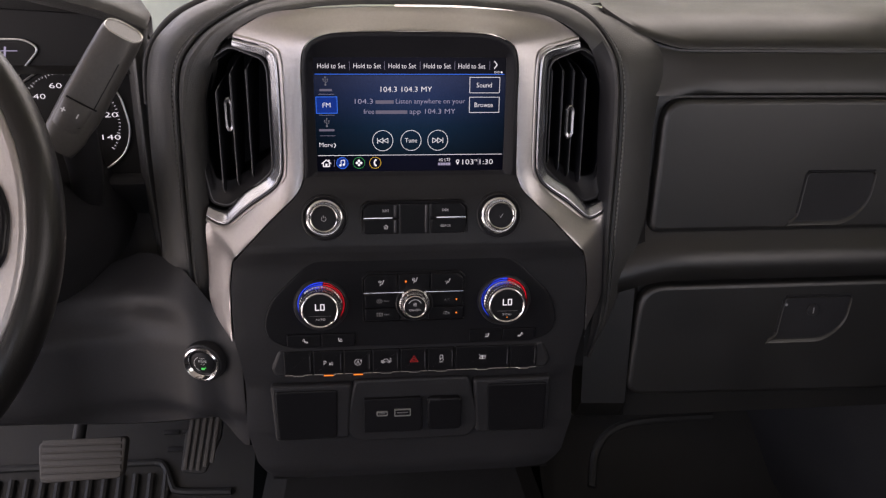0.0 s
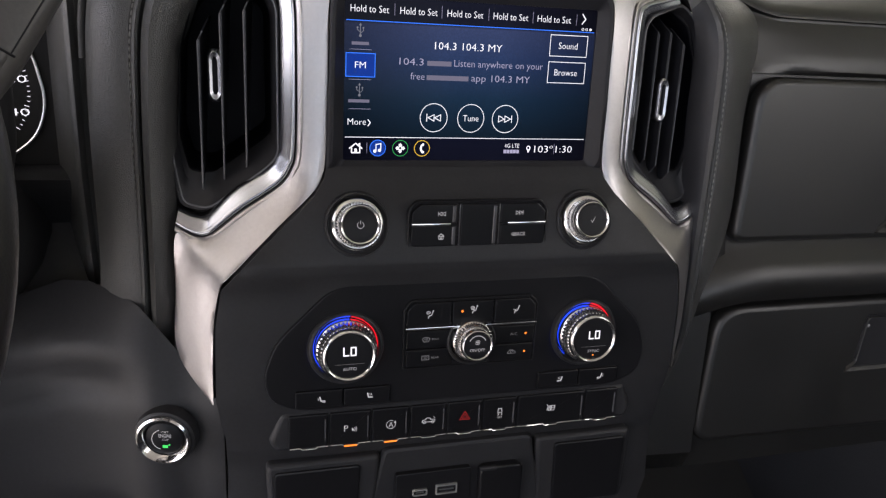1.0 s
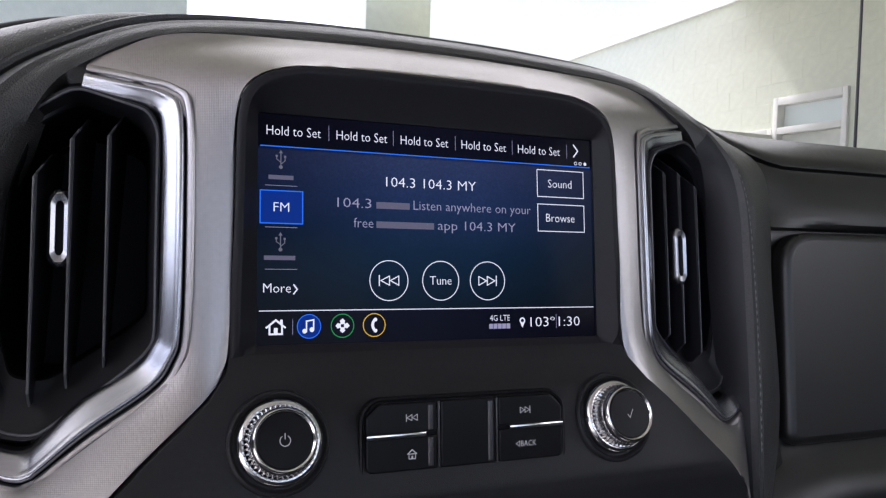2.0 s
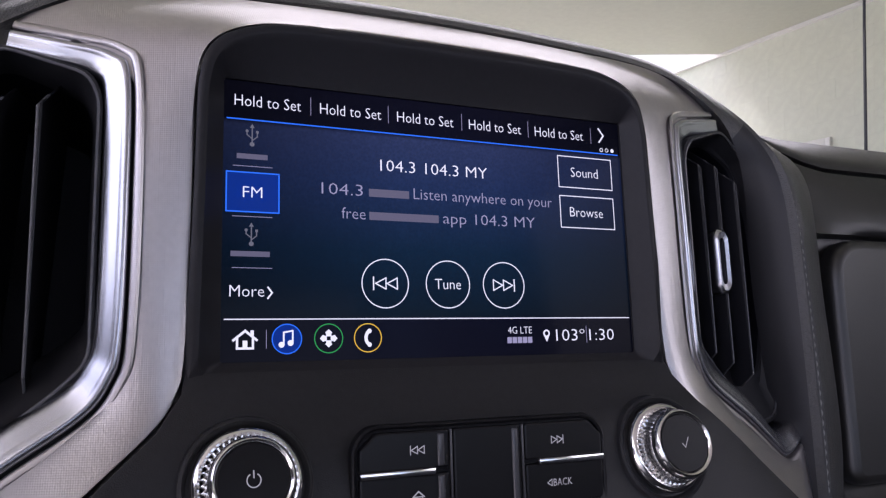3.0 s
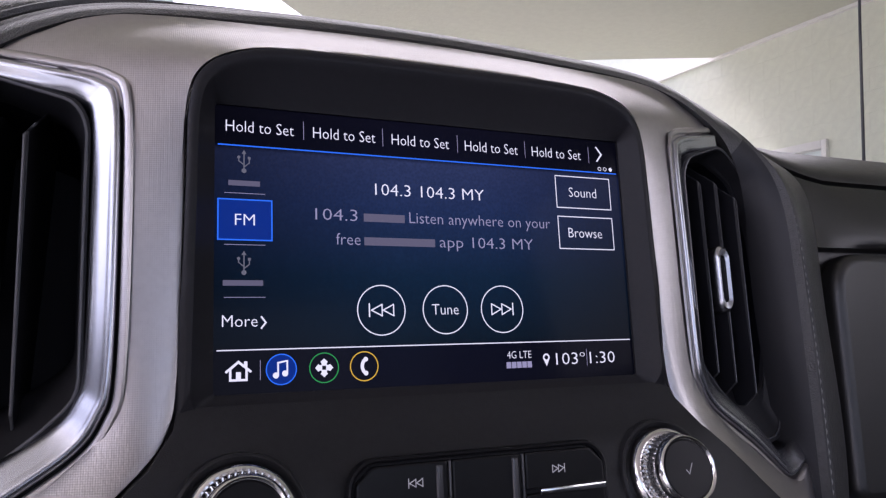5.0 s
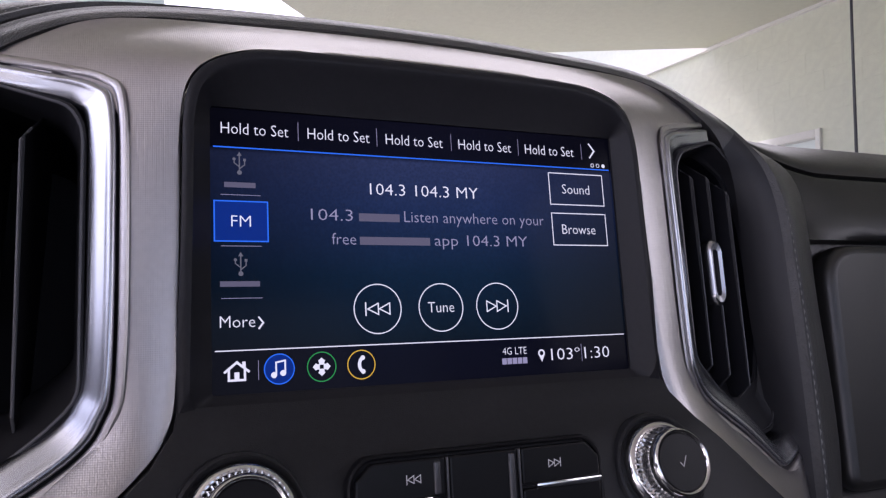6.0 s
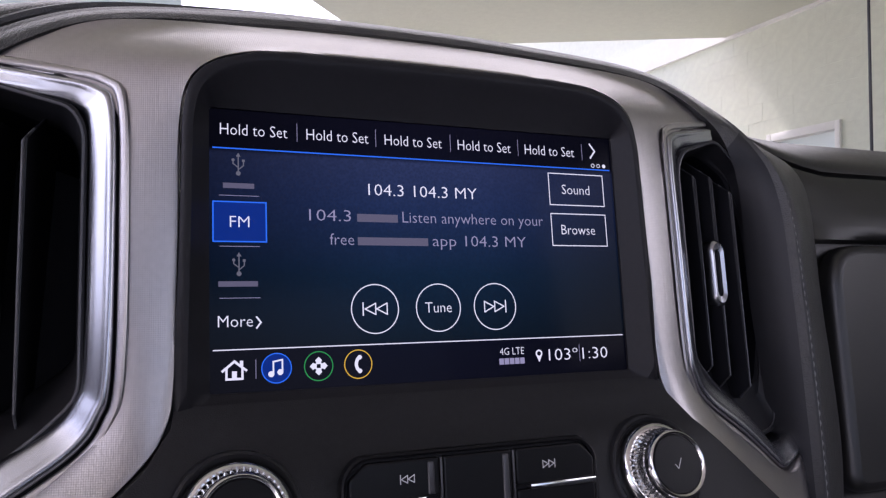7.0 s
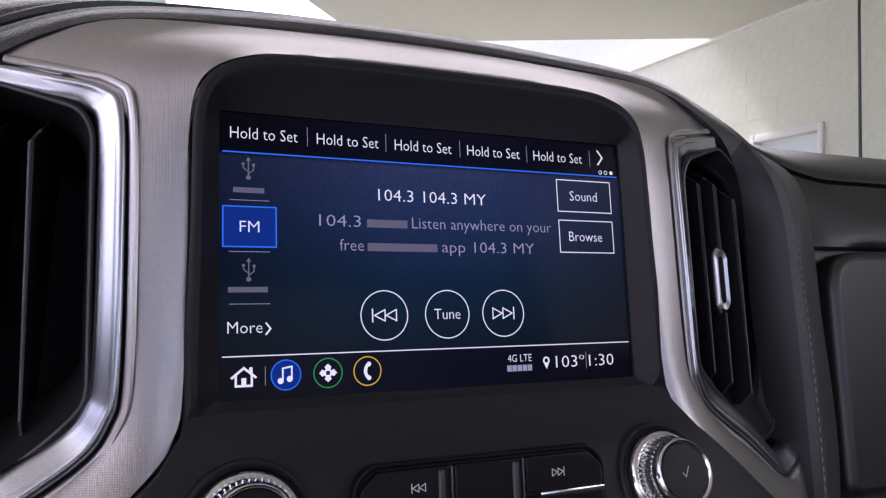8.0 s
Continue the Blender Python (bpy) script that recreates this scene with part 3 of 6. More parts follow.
def side_skin(y, z, x):
    """The skin's points at x: towards the hood the seam climbs and the ledge dips."""
    near = max(0.0, 1 - max(0.0, x - 0.19) / 0.095) ** 1.6
    flush = min(1.0, max(0.0, (0.335 - x) / 0.08))
    flush = flush * flush * (3 - 2 * flush)
    if 1.4375 < z < 1.482 and y < 0.7935:
        y += (0.7925 - 0.3 * (1.48 - z) - y) * flush
    if z > 1.46:
        fade = 1 if z < 1.49 else max(0, 1 - (z - 1.49) / 0.036)
        return (x, y + 0.016 * near * fade * min(1, (z - 1.46) / 0.03), z + 0.042 * near * fade * min(1, (z - 1.455) / 0.03))
    if y > 0.7795 and z < 1.445:
        y = 0.777 + (y - 0.777) * min(1.0, max(0.0, (x - 0.247) / 0.007)) if z > 1.07 else y
    if 1.235 < z < 1.30:
        return (x, y + 0.012 * near, z - 0.03 * near)
    return (x, y + 0.006 * near, z)


xs = [0.196, 0.205, 0.215, 0.225, 0.235, 0.241, 0.2465, 0.2545, 0.265, 0.28, 0.3, 0.34, 0.42, 0.5, 0.6, 0.72, 0.85]
part("passenger_skin", loft([[side_skin(y, z, x) for y, z in SIDE] for x in xs]), DASHSKIN, dash, "black passenger dash skin with a seam below its top pad")


def handle_cup(x0, x1, z0, z1, y):
    """A pull: a raised lip, broad along its foot where it scoops in; gives the lip, its inner outline and its upper edge."""
    w, h = x1 - x0, z1 - z0
    pts = rounded([(x0 - 0.02 * w, z0), (x1 - 0.27 * w, z0), (x1 - 0.03 * w, z0 + 0.40 * h), (x1, z1), (x0 + 0.15 * w, z1), (x0 + 0.10 * w, z0 + 0.17 * h)], [0.002, 0.022, 0.026, 0.006, 0.005, 0.005], 6)
    cx, cz = (x0 + x1) / 2 + 0.04 * w, z1 - 0.42 * h
    inset = lambda k, foot, d: [(cx + (x - cx) * k, d, cz + (z - cz) * (k if z > cz else foot)) for x, z in pts]
    lip = loft([inset(1.0, 1.0, y + 0.004), inset(1.0, 1.0, y - 0.0004), inset(0.99, 0.98, y - 0.0022), inset(0.975, 0.95, y - 0.0026), inset(0.965, 0.91, y - 0.0020), inset(0.955, 0.84, y + 0.0004), inset(0.95, 0.80, y + 0.0015)], close_cols=True)
    return lip, [(p[0], p[2]) for p in inset(0.95, 0.80, y)], [(x0 + 0.10 * w, y - 0.0003, z0 + 0.25 * h), (x0 + 0.145 * w, y - 0.0003, z1 - 0.003), (x0 + 0.17 * w, y - 0.0003, z1 + 0.0008), (x1 - 0.02 * w, y - 0.0003, z1 + 0.0008)]


def glovebox(name, outline, y, cup, label):
    door = part(name, prism(outline, y, y + 0.012, 0.006, 4), DASHSKIN, dash, label)
    rim, inner, upper = handle_cup(*cup, y)
    part("handle", rim, DASHSKIN, door, "moulded black pull with a sloping end")
    part("handle_plate", prism(inner, y - 0.0004, y + 0.002, 0.0), BLACK, door)
    part("handle_gap", tube(upper, 0.0011, 8), DARK, door, "dark gap over the pull")
    return door


up = glovebox("upper_glovebox_door", rounded([(0.2555, 1.294), (0.80, 1.294), (0.80, 1.4355), (0.259, 1.4355)], [0.012, 0.01, 0.01, 0.026], 6), 0.7765, (0.408, 0.501, 1.299, 1.359), "upper glovebox door in black skin")
low = glovebox("lower_glovebox_door", rounded([(0.246, 1.10), (0.80, 1.09), (0.80, 1.2355), (0.252, 1.2345)], [0.02, 0.02, 0.01, 0.03], 6), 0.776, (0.405, 0.5, 1.16, 1.217), "lower glovebox door in black skin")
part("lock", lathe([(0.0, 0.7735), (0.0062, 0.7735), (0.0068, 0.774), (0.0072, 0.776)], 0.4545, 1.2005, 28), BLACK, low, "round keyed lock")
Ink(0.7733, 0.4545, 1.2005).rect(-0.0007, 0.0007, -0.0035, 0.0035).put("keyhole", PRINT_DIM, low)
Ink(0.7745, 0.422, 1.208).disc(0, 0, 0.0016, 12).put("lock_lamp", PRINT_DIM, low)


# ---- the centre stack ----
stack = thing("centre_stack", (0, 0.76, 1.05), "black centre stack with satin silver trim and rows of buttons", "console")
TRIM = [  # inner and outer edge of the silver trim, from its foot to the middle of its top
    [(0.1782, 0.730, 1.2055), (0.1790, 0.7305, 1.2055)],
    [(0.1772, 0.729, 1.232), (0.2015, 0.757, 1.234)],
    [(0.1758, 0.728, 1.262), (0.2010, 0.757, 1.280)],
    [(0.1715, 0.727, 1.2885), (0.1995, 0.757, 1.3185)],
    [(0.1665, 0.7274, 1.2950), (0.1890, 0.7548, 1.3172)],
    [(0.1590, 0.7282, 1.3025), (0.1790, 0.7525, 1.3180)],
    [(0.1350, 0.731, 1.327), (0.1550, 0.749, 1.3365)],
    [(0.1110, 0.736, 1.3495), (0.1275, 0.746, 1.3560)],
    [(0.1035, 0.739, 1.361), (0.1212, 0.744, 1.368)],
    [(0.1008, 0.740, 1.377), (0.1196, 0.7435, 1.384)],
    [(0.0995, 0.740, 1.430), (0.1192, 0.7435, 1.430)],
    [(0.0988, 0.740, 1.472), (0.1198, 0.744, 1.470)],
    [(0.0965, 0.739, 1.4845), (0.1240, 0.7485, 1.4835)],
    [(0.0910, 0.738, 1.4915), (0.1610, 0.763, 1.4945)],
    [(0.0820, 0.738, 1.4960), (0.1480, 0.763, 1.5060)],
    [(0.0700, 0.738, 1.4990), (0.1220, 0.763, 1.5165)],
    [(0.0400, 0.738, 1.5000), (0.0620, 0.765, 1.5212)],
    [(0.0, 0.738, 1.5003), (0.0, 0.764, 1.5222)],
]


def ribbon(row):
    """A flat band with softly rolled edges, a hair's breadth short of its neighbours."""
    a, b = Vector(row[0]), Vector(row[1])
    u = (b - a).normalized() if (b - a).length > 0.004 else Vector()
    a, b = a + u * 0.0005, b - u * 0.0004
    out = [a + Vector((0, 0.012, 0)), a + Vector((0, 0.0015, 0)), a + u * 0.0003 + Vector((0, 0.0005, 0)), a + u * 0.0013]
    for t in (0.1, 0.3, 0.5, 0.7, 0.9):
        out.append((a + u * 0.0013).lerp(b - u * 0.0013, t) + Vector((0, -0.0005 * math.sin(math.pi * t), 0)))
    out += [b - u * 0.0013, b - u * 0.0003 + Vector((0, 0.0006, 0)), b + Vector((0, 0.0018, 0)), b + Vector((0, 0.012, 0))]
    return [tuple(p) for p in out]


# the bends of the band flow into one another: ease its middle along its run
band = np.array(smooth_rows([ribbon(r) for r in mirrored(TRIM)], 8))
ease = np.array([0, 0, 0, 0.5, 0.9, 1, 1, 1, 0.9, 0.5, 0, 0, 0])[None, :, None]
for _ in range(90):
    mid = 0.25 * band[:-2] + 0.5 * band[1:-1] + 0.25 * band[2:]
    band[1:-1] += ease * (mid - band[1:-1])
part("silver_trim", loft([[tuple(p) for p in row] for row in band]), SILVER, stack, "satin silver trim with a fine woven texture")

# the black body between the trim's legs
WIDTH = [(1.036, 0.150), (1.06, 0.164), (1.10, 0.172), (1.145, 0.170), (1.177, 0.171), (1.208, 0.1765), (1.262, 0.1752), (1.2885, 0.1708), (1.3015, 0.159), (1.327, 0.134), (1.3495, 0.110), (1.361, 0.1025), (1.368, 0.1010)]
DEPTH = [(1.036, 0.742), (1.052, 0.734), (1.10, 0.731), (1.158, 0.731), (1.164, 0.7275), (1.20, 0.7240), (1.2800, 0.7231), (1.2870, 0.7224), (1.2930, 0.7203), (1.2990, 0.7184), (1.3060, 0.7177), (1.335, 0.7235), (1.345, 0.7265), (1.357, 0.7345), (1.3635, 0.7375), (1.368, 0.7405)]


def interp(z, table):
    return float(np.interp(z, [a for a, b in table], [b for a, b in table]))


rows = []
for z in sorted({*np.linspace(1.036, 1.368, 48), *np.linspace(1.279, 1.308, 13), *[a for a, b in WIDTH]}):
    w, y = interp(z, WIDTH), interp(z, DEPTH)
    rows.append([(-w, y + 0.03, z)] + [(w * u, y + float(np.interp(z, [1.325, 1.352], [0.0055, 0.001])) * abs(u) ** 7, z) for u in (-1, -0.985, -0.96, -0.9, -0.8, -0.6, -0.3, 0, 0.3, 0.6, 0.8, 0.9, 0.96, 0.985, 1)] + [(w, y + 0.03, z)])
part("fascia", loft(rows), BLACK, stack, "black moulded fascia")
under = [[(x, y, z) for x in (-0.15, 0, 0.15)] for y, z in ((0.742, 1.036), (0.77, 1.030), (1.0, 1.030))]
part("underside", loft(under), BLACK, stack)

# the deep black surround of the display
RX, RZ0, RZ1, SCREEN_Y = 0.0892, 1.3715, 1.4775, 0.7465


def outline(right, radii):
    """A closed outline from its right half, foot first; every corner rounded."""
    pts = right + [(-x, z) for x, z in right[::-1]]
    return rounded(pts, radii + radii[::-1], 6)


hood_line = outline([(0.1022, 1.3600), (0.0996, 1.43), (0.0990, 1.472), (0.0968, 1.4845), (0.0912, 1.4915), (0.082, 1.496), (0.07, 1.499), (0.04, 1.5002)], [0.001, 0.02, 0.01, 0.006, 0.006, 0.006, 0.01, 0.02])
lip_line = outline([(0.0975, 1.3640), (0.0960, 1.43), (0.0954, 1.470), (0.0934, 1.4812), (0.0886, 1.4878), (0.0805, 1.4922), (0.0695, 1.4950), (0.04, 1.4960)], [0.011, 0.02, 0.01, 0.006, 0.006, 0.006, 0.01, 0.02])
glass_line = outline([(RX, RZ0), (RX, 1.43), (RX, 1.465), (RX, RZ1), (0.085, RZ1), (0.075, RZ1), (0.064, RZ1), (0.036, RZ1)], [0.0012, 0.01, 0.006, 0.0012, 0.003, 0.003, 0.003, 0.01])


def ring(a, b, k, y):
    """Between two outlines; its foot lies back behind the fascia."""
    out = [((1 - k) * p[0] + k * q[0], (1 - k) * p[1] + k * q[1]) for p, q in zip(a, b)]
    return [(x, y + 0.0040 * min(1.0, max(0.0, (1.3735 - z) / 0.007)) * (y < 0.742), z) for x, z in out]


part("display_surround", loft([ring(hood_line, lip_line, 0, 0.750), ring(hood_line, lip_line, 0, 0.7385), ring(hood_line, lip_line, 0.25, 0.7375), ring(hood_line, lip_line, 0.7, 0.7371), ring(hood_line, lip_line, 1, 0.7374),
                               ring(lip_line, glass_line, 0.12, 0.7386), ring(lip_line, glass_line, 0.9, 0.7446), ring(lip_line, glass_line, 1, 0.7452), ring(lip_line, glass_line, 1, 0.7475)], close_cols=True), SURROUND, stack, "deep soft black surround of the display")

# ---- the touchscreen ----
screen_unit = thing("touchscreen", (0, 0.75, 1.4245), "lit touchscreen showing a radio page in white on navy", "display")
BASE[screen_unit] = Vector((0, 0.75, 1.4245))
screen = part("screen", box(-RX, RX, SCREEN_Y, 0.7495, RZ0, RZ1), DISPLAY, screen_unit, "dark blue lit display glass", smooth=False)
IY = SCREEN_Y - 0.0003


def say(words, x0, x1, z, cap, mat=WHITE_INK):
    lettering(words, x0, x1, z, cap, IY, mat, screen)


def bars(x0, x1, z0, z1, mat):
    Ink(IY).rect(x0, x1, z0, z1).put("bar", mat, screen)


for x in (-0.0852, -0.0525, -0.0204, 0.0121, 0.0443):
    say("Hold to Set", x, x + 0.0252, 1.4676, 0.0045)
for x in (-0.0562, -0.0242, 0.0087, 0.0409, 0.0737):
    Ink(IY).rect(x - 0.0001, x + 0.0001, 1.4665, 1.474).put("divider", GREY_INK, screen)
Ink(IY).line([(0.0781, 1.4742), (0.0806, 1.4710), (0.0781, 1.4678)], 0.0007).put("chevron", WHITE_INK, screen)
for i, x in enumerate((0.0791, 0.0820, 0.0850)):
    k = Ink(IY)
    (k.disc(x, 1.4642, 0.0009, 16) if i == 2 else k.arc(x, 1.4642, 0.0008, 0.0003, n=16)).put("page_dot", WHITE_INK, screen)
Ink(IY).rect(-0.088, 0.088, 1.4621, 1.4626).put("blue_line", BLUE_INK, screen)
Ink(IY).rect(-0.088, 0.088, 1.3868, 1.3872).put("white_line", WHITE_INK, screen)


def usb_mark(x, z):
    k = Ink(IY, x, z, 0.001)
    k.line([(0, -3), (0, 3.2)], 0.45).poly([(-0.9, 3), (0.9, 3), (0, 4.6)]).disc(0, -3.4, 0.9, 14)
    k.line([(0, -1.2), (-1.9, 0.3), (-1.9, 1.5)], 0.4).disc(-1.9, 1.7, 0.6, 10).line([(0, -2), (1.9, -0.4), (1.9, 1.2)], 0.4).rect(1.4, 2.4, 1.0, 2.0)
    k.put("plug_mark", DIM_INK, screen)


usb_mark(-0.0786, 1.4562)
usb_mark(-0.0786, 1.4182)
bars(-0.0842, -0.0728, 1.4470, 1.4490, BAR_INK)
bars(-0.0860, -0.0718, 1.4100, 1.4120, BAR_INK)
for z in (1.4442, 1.4250, 1.4058):
    bars(-0.0856, -0.0709, z - 0.0001, z + 0.0001, GREY_INK)
Ink(IY + 0.00015).rect(-0.0878, -0.0685, 1.4268, 1.4418).put("tile", NAVY_INK, screen)
Ink(IY).loop([(-0.0878, 1.4268), (-0.0685, 1.4268), (-0.0685, 1.4418), (-0.0878, 1.4418)], 0.0005).put("tile_edge", BLUE_INK, screen)
say("FM", -0.0818, -0.0747, 1.4322, 0.0043)
say("More", -0.0862, -0.0738, 1.3952, 0.0043)
Ink(IY).line([(-0.0724, 1.3987), (-0.0709, 1.3967), (-0.0724, 1.3947)], 0.0006).put("chevron", WHITE_INK, screen)
say("104.3 104.3 MY", -0.0280, 0.0198, 1.4463, 0.0048)
say("104.3", -0.0521, -0.0355, 1.4354, 0.0046, GREY_INK)
bars(-0.0330, -0.0160, 1.4354, 1.4386, BAR_INK)
say("Listen anywhere on your", -0.0140, 0.0510, 1.4355, 0.0046, GREY_INK)
say("free", -0.0442, -0.0345, 1.4260, 0.0046, GREY_INK)
bars(-0.0330, -0.0033, 1.4260, 1.4292, BAR_INK)
say("app 104.3 MY", -0.0013, 0.0420, 1.4260, 0.0046, GREY_INK)
for words, z, a, b in (("Sound", 1.4453, 0.0618, 0.0762), ("Browse", 1.4270, 0.0602, 0.0776)):
    Ink(IY).loop([(0.0553, z), (0.0836, z), (0.0836, z + 0.0143), (0.0553, z + 0.0143)], 0.0004).put("button_edge", WHITE_INK, screen)
    say(words, a, b, z + 0.0050, 0.0044)
for x in (-0.0268, 0.0, 0.0255):
    Ink(IY).arc(x, 1.4008, 0.0096, 0.0004, n=48).put("round_key", WHITE_INK, screen)
say("Tune", -0.0058, 0.0057, 1.3988, 0.0043)
for x, s in ((-0.0268, -1), (0.0255, 1)):
    k = Ink(IY, x, 1.4008, 0.001 * s)
    k.loop([(-4.9, 2.2), (-4.9, -2.2), (-0.6, 0)], 0.45).loop([(-0.2, 2.2), (-0.2, -2.2), (4.1, 0)], 0.45).line([(4.9, 2.4), (4.9, -2.4)], 0.5)
    k.put("skip_mark", WHITE_INK, screen)
# foot of the page: house, note, arrows, handset, signal, pin, temperature and time
k = Ink(IY, -0.0805, 1.3796, 0.001)
k.line([(-4.1, -0.1), (0, 3.2), (4.1, -0.1)], 0.85).line([(-2.8, 0.4), (-2.8, -3.1), (2.8, -3.1), (2.8, 0.4)], 0.8).rect(-0.85, 0.85, -2.8, -0.3).rect(1.9, 3.1, 1.4, 3.4)
k.put("house_mark", WHITE_INK, screen)
bars(-0.0730, -0.0728, 1.3762, 1.3832, GREY_INK)
for x, mat in ((-0.0654, BLUE_INK), (-0.0497, GREEN_INK), (-0.0343, AMBER_INK)):
    Ink(IY).arc(x, 1.3797, 0.0054, 0.0004, n=40).put("round_key", mat, screen)
Ink(IY + 0.00015).disc(-0.0654, 1.3797, 0.0052, 32).put("tile", NAVY_INK, screen)
Ink(IY - 0.0001, -0.0654, 1.3797, 0.001).line([(-1.2, -2), (-1.2, 2.4), (2.1, 3), (2.1, -1.4)], 0.6).disc(-2, -2.1, 1.1, 14).disc(1.3, -1.5, 1.1, 14).put("note_mark", WHITE_INK, screen)
k = Ink(IY, -0.0497, 1.3797, 0.001)
for c, d in ((1, 0), (0, 1), (-1, 0), (0, -1)):
    turn = lambda u, v: (u * c - v * d, u * d + v * c)
    k.poly([turn(*q) for q in ((0.75, -1.0), (1.7, -1.0), (2.2, -1.35), (3.4, 0), (2.2, 1.35), (1.7, 1.0), (0.75, 1.0))])
k.put("arrows_mark", WHITE_INK, screen)
Ink(IY, -0.0343, 1.3797, 0.001).arc(2.6, 0, 3.4, 1.3, 125, 235, 14).disc(0.6, 2.6, 0.9, 12).disc(0.6, -2.6, 0.9, 12).put("handset_mark", WHITE_INK, screen)
say("4G LTE", 0.0265, 0.0378, 1.3805, 0.0030)
for i in range(5):
    bars(0.0260 + i * 0.00243, 0.0281 + i * 0.00243, 1.3766, 1.3791, GREY_INK)
Ink(IY, 0.0449, 1.3797, 0.00085).arc(0, 0.9, 1.5, 0.8, n=20).poly([(-1.7, 0.2), (0, -3.4), (1.7, 0.2), (0.8, -0.5), (-0.8, -0.5)]).put("pin_mark", WHITE_INK, screen)
say("103\u00ba", 0.0496, 0.0640, 1.3772, 0.0050)
bars(0.0648, 0.0650, 1.3762, 1.3835, GREY_INK)
say("1:30", 0.0664, 0.0792, 1.3772, 0.0050)

# ---- air vents ----
OUTER = [(0.1615, 0.7625, 1.4935), (0.144, 0.756, 1.4895), (0.1265, 0.7495, 1.4845), (0.1206, 0.7455, 1.474), (0.1197, 0.744, 1.43), (0.1204, 0.744, 1.380), (0.1235, 0.745, 1.3655), (0.132, 0.747, 1.3535), (0.156, 0.7495, 1.3365), (0.1745, 0.7513, 1.3213), (0.1785, 0.7522, 1.3188), (0.1825, 0.7536, 1.3180), (0.188, 0.7556, 1.3192), (0.194, 0.7577, 1.3220), (0.1988, 0.7597, 1.3248)]
INNER = [(0.163, 0.760, 1.4845), (0.1485, 0.756, 1.4805), (0.1355, 0.753, 1.4765), (0.1305, 0.7505, 1.468), (0.1298, 0.749, 1.43), (0.1304, 0.749, 1.384), (0.1330, 0.750, 1.3725), (0.140, 0.752, 1.3635), (0.160, 0.755, 1.3505), (0.1750, 0.7563, 1.3352), (0.1785, 0.7572, 1.3322), (0.1820, 0.7582, 1.3310), (0.187, 0.7595, 1.3315), (0.192, 0.7608, 1.3334), (0.1965, 0.7622, 1.3355)]


def chrome_section(a, b):
    """A rolled outer edge, then a broad flat facet falling inwards."""
    a, b = Vector(a).lerp(Vector(b), 0.07), Vector(b)
    out = [a + Vector((0, 0.012, 0))]
    for t, h in ((0.0, -0.0008), (0.015, 0.0004), (0.06, 0.0014), (0.12, 0.0021), (0.20, 0.0025), (0.29, 0.0024), (0.36, 0.0020), (0.42, 0.0018), (0.6, 0.0014), (0.75, 0.0010), (0.86, 0.0005), (0.93, -0.0002), (0.98, -0.0014), (1.0, -0.0034)):
        out.append(a.lerp(b, t) + Vector((0, -h, 0)))
    return [tuple(p) for p in out + [b + Vector((0, 0.012, 0))]]


